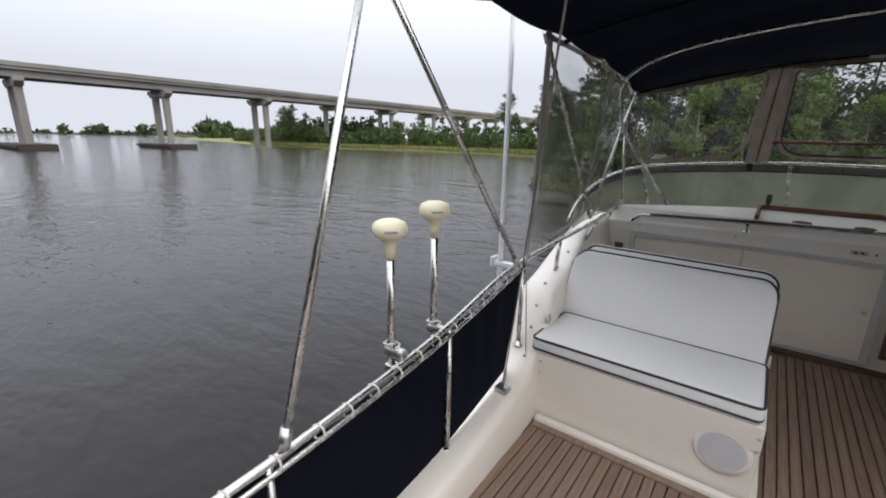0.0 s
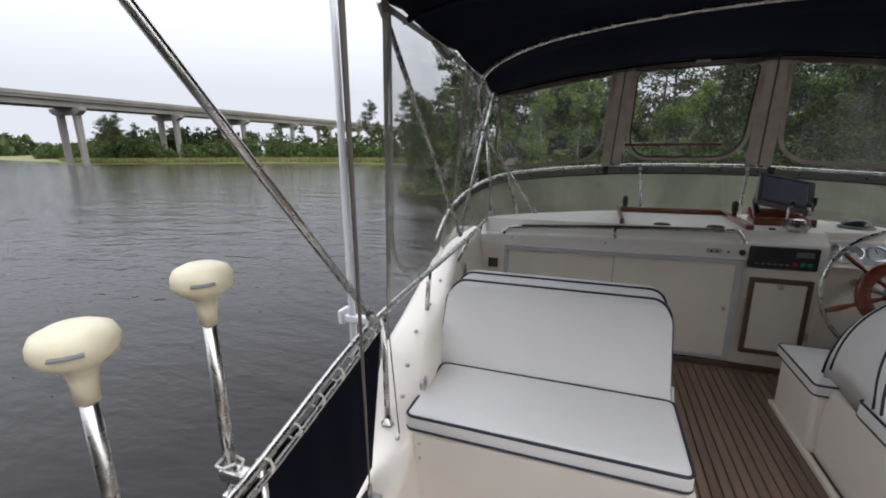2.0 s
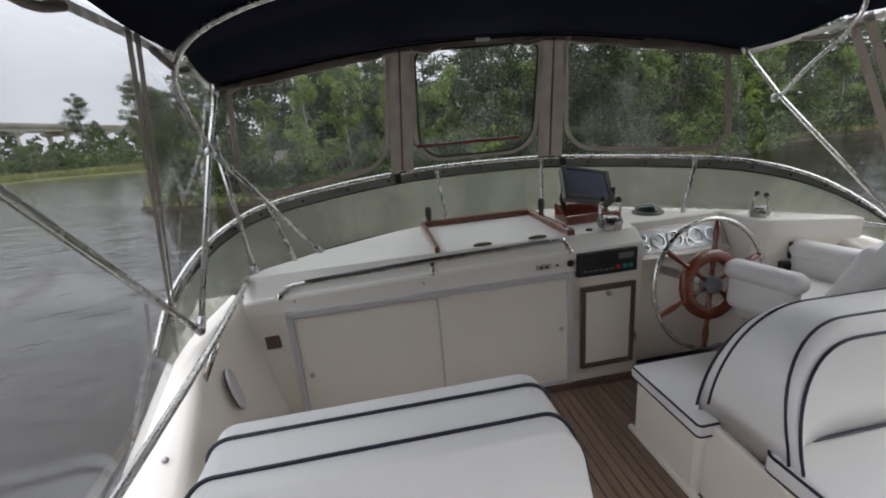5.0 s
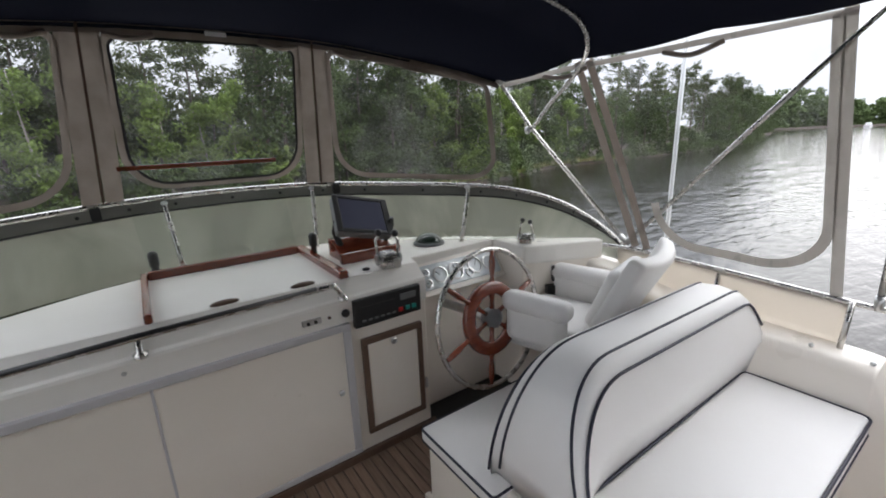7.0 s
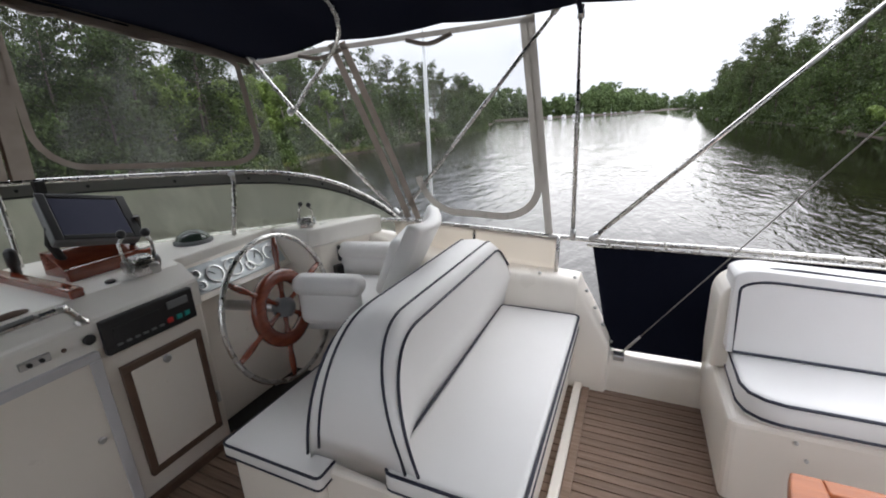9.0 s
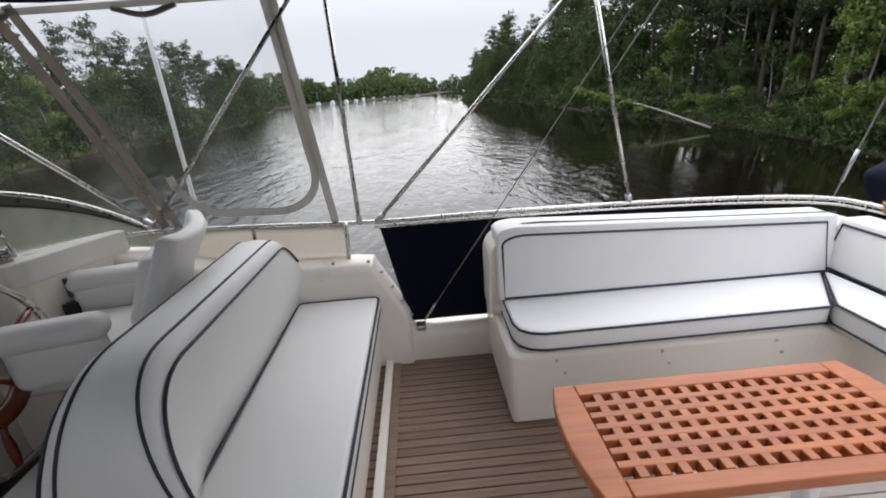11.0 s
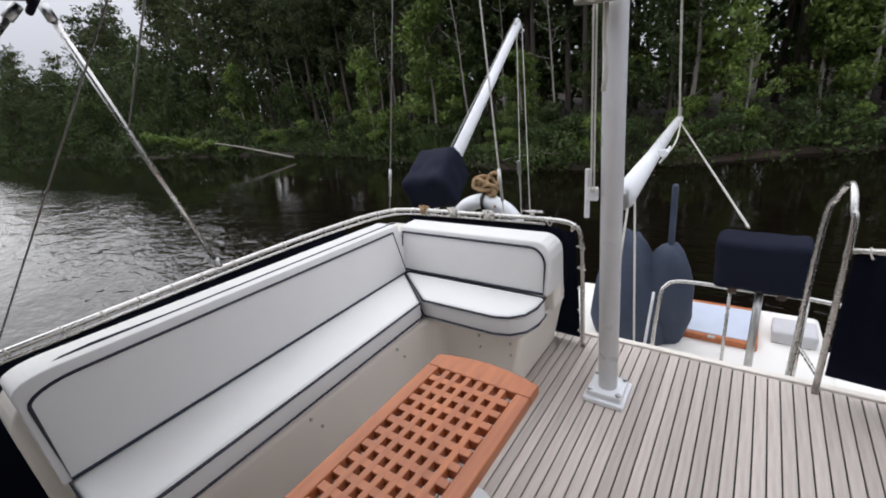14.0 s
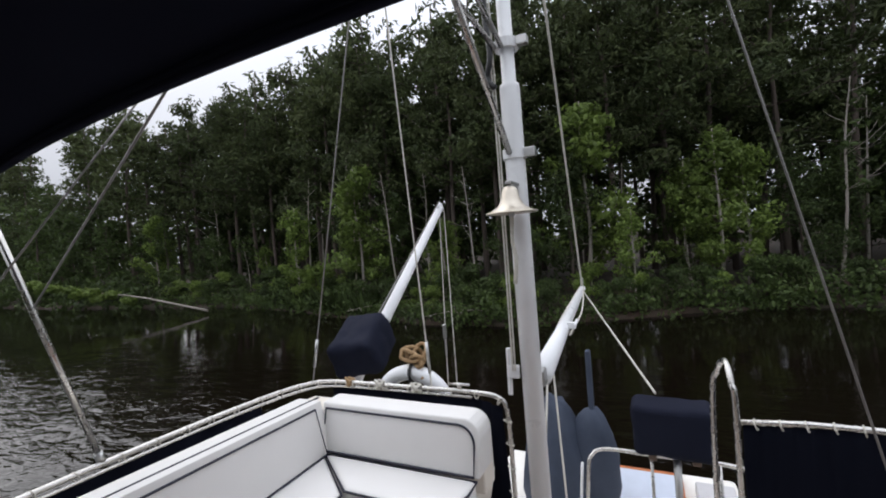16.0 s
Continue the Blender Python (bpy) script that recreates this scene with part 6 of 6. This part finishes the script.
for v in lump.verts:
    w = .36 + .12 * (-v.co.z) + .05 * noise.noise(v.co * 1.7)
    v.co = Vector((v.co.x * w, v.co.y * w * .8, v.co.z * .72)) * (1 + .10 * noise.noise(v.co * 2.5 + Vector((4, 1, 0))))
l2 = ball((0, 0, 0), 1, 1, 1, 24)
for v in l2.verts:
    v.co = Vector((v.co.x * .24, v.co.y * .22, v.co.z * .58)) * (1 + .10 * noise.noise(v.co * 2.5))
part("cover", joined(turned(lump, pose(1.74, -2.1, -.62)), turned(l2, pose(1.40, -2.15, -.60))), navyfade, din, smooth=True)
part("fin", bx(1.365, 1.415, -2.2, -2.12, -.2, .55, .02), navyfade, din, "upright blue-covered pole")
seat2 = thing("teak_step", "varnished teak step and bent rail on the lower deck", "step", (.0, -1.2, -1.3))
part("step", bx(-.28, .10, -1.35, -.95, -1.08, -1.04, .01), tableteak, seat2)
part("hoop", tb([(-.2, -.95, -1.04), (-.2, -.95, -.78), (-.12, -.95, -.70), (.06, -.95, -.70), (.12, -.95, -.78), (.12, -.95, -1.04)], .016, 10, 4), steel, seat2, smooth=True)

# fallen tree and driftwood at the near bank
for x0, y0, x1, y1, s in ((36.5, -22.6, 53, -18.2, 1), (12, -21, 10.2, -19.2, .5), (9, -20.5, 12.5, -19.0, .4), (-9, -26, -16, -24.0, .6), (16, -21.5, 19, -20.2, .45)):
    dw = thing("fallen_tree", "bare fallen tree leaning over the water", "fallen tree", (x0, y0, WATER), "fallen trees")
    a, b = Vector((x0, y0, WATER + (.3 if s == 1 else .9 * s + .3))), Vector((x1, y1, WATER + (3.0 if s == 1 else 1.5 * s)))
    part("trunk", tb([a, a.lerp(b, .5) + Vector((0, 0, .5 * s)), b], .10 * s, 7, 4, taper=.03 * s), palebark, dw, smooth=True)
    for k in range(7):
        q = a.lerp(b, .35 + .09 * k)
        part("branch", tb([q + Vector((0, 0, .25 * s)), q + Vector((rng.uniform(-1, .3), rng.uniform(-.2, 1), rng.uniform(-.6, .9))) * s], .03 * s, 5, taper=.008), palebark, dw)
    if s == 1:
        tw = leaf_cloud(rng, [(q.x, q.y, q.z, .65) for q in (a.lerp(b, f) + Vector((rng.uniform(-.6, .6), rng.uniform(-.4, .6), rng.uniform(0, .5))) for f in (.5, .58, .64, .7, .76, .82, .88, .94, 1, 1.05, 1.1))], 240, .19, 1, .6)
        tw.materials.append(brightleaf)
        lo = new("crown", tw)
        lo.parent = dw
        lo.location = -Vector((x0, y0, WATER))

# marina boats far off
for k in range(16):
    f = k / 15
    bxp, byp = 360 + 330 * f + rng.uniform(-6, 6), 78 - 80 * f + rng.uniform(-5, 5)
    mb = thing("moored_boat", "small white boat moored along the far bank", "boat", (bxp, byp, WATER), "moored boats")
    L = rng.uniform(7, 12)
    part("hull", prism([(bxp - L / 2, byp - 1.4), (bxp + L * .3, byp - 1.4), (bxp + L / 2, byp), (bxp + L * .3, byp + 1.4), (bxp - L / 2, byp + 1.4)], "z", WATER - .2, WATER + 1.0, .1, 1), greytrim, mb)
    part("cabin", bx(bxp - L * .25, bxp + L * .15, byp - 1.1, byp + 1.1, WATER + 1.3, WATER + rng.uniform(2.0, 2.9), .1, 1), whitepaint, mb)
    if k % 4 == 0:
        part("mast", tb([(bxp, byp, WATER + 1), (bxp, byp, WATER + 11)], .06, 5), whitepaint, mb)

# oval loudspeaker, studs along the coamings
osp = thing("loudspeaker", "oval pale loudspeaker grille on the port coaming", "loudspeaker", (-.56, 3.93, .60))
gr2 = disc((0, 0, 0), .085, .014, "x", .004, 28)
part("grille", turned(gr2, pose(-.562, 3.93, .60, 0, -11, 16) @ Matrix.Diagonal((1, 1, 1.25, 1))), greytrim, osp)
for y, z, side in ((2.48, .30, 1), (2.53, .40, 1), (2.58, .50, 1), (2.63, .60, 1), (2.70, .675, 1), (2.9, .685, 1), (3.15, .70, 1), (2.36, .36, -1), (2.45, .50, -1), (2.54, .60, -1), (2.7, .69, -1), (3.0, .715, -1), (3.3, .755, -1)):
    stud = thing("snap_stud", "small metal canvas snap on the coaming", "stud", (0, y, z), "coaming snaps")
    sx = stbd_x(y) - .125 if side > 0 else port_x(y) + .05
    part("head", ball((sx, y, z + .012), .011, .011, .010, 8), dullsteel, stud)

# ---- deck planks, last ----
def planks(parent, x0, x1, y0, y1, mat, edge=None):
    pitch, gap, z0, z1 = .0505, .0065, -.0125, 0.0
    n = int((x1 - x0) / pitch)
    made = {}
    for k in range(n):
        a = x0 + k * pitch
        lo, hi = (edge(a + pitch / 2) if edge else (y0, y1))
        if hi - lo < .05:
            continue
        key = round(hi - lo, 2)
        if key not in made:
            bm = bx(0, pitch - gap, 0, hi - lo, z0, z1, .0016, 1)
            made[key] = finish("plank", bm, mat, False)
        ob = new("plank", made[key])
        ob.parent = parent
        ob.location = (a, lo, 0)


def aft_edge(x):
    lo = -.325 if x > -.30 else lerp_table([(-.44, 2.25), (-.38, .8), (-.30, -.3)], x)
    return lo, 2.33


joint = random.Random(3)
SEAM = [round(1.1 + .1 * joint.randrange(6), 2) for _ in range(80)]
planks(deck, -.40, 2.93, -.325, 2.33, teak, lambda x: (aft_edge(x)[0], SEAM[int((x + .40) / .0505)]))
# forward planks: brown teak with the awning's shade in its colour
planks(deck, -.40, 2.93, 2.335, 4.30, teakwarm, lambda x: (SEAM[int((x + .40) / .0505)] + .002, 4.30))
single("trim", joined(bx(-.30, .715, 2.335, 2.375, 0, .035, .008), bx(.70, .735, 2.335, 3.03, 0, .03, .008), bx(1.405, 1.435, 2.64, 3.86, 0, .03, .008), bx(1.40, 2.88, 2.62, 2.665, 0, .035, .008)), gelcoat, "cream moulded trim strip along the deck edge", "trim", kind="structure")
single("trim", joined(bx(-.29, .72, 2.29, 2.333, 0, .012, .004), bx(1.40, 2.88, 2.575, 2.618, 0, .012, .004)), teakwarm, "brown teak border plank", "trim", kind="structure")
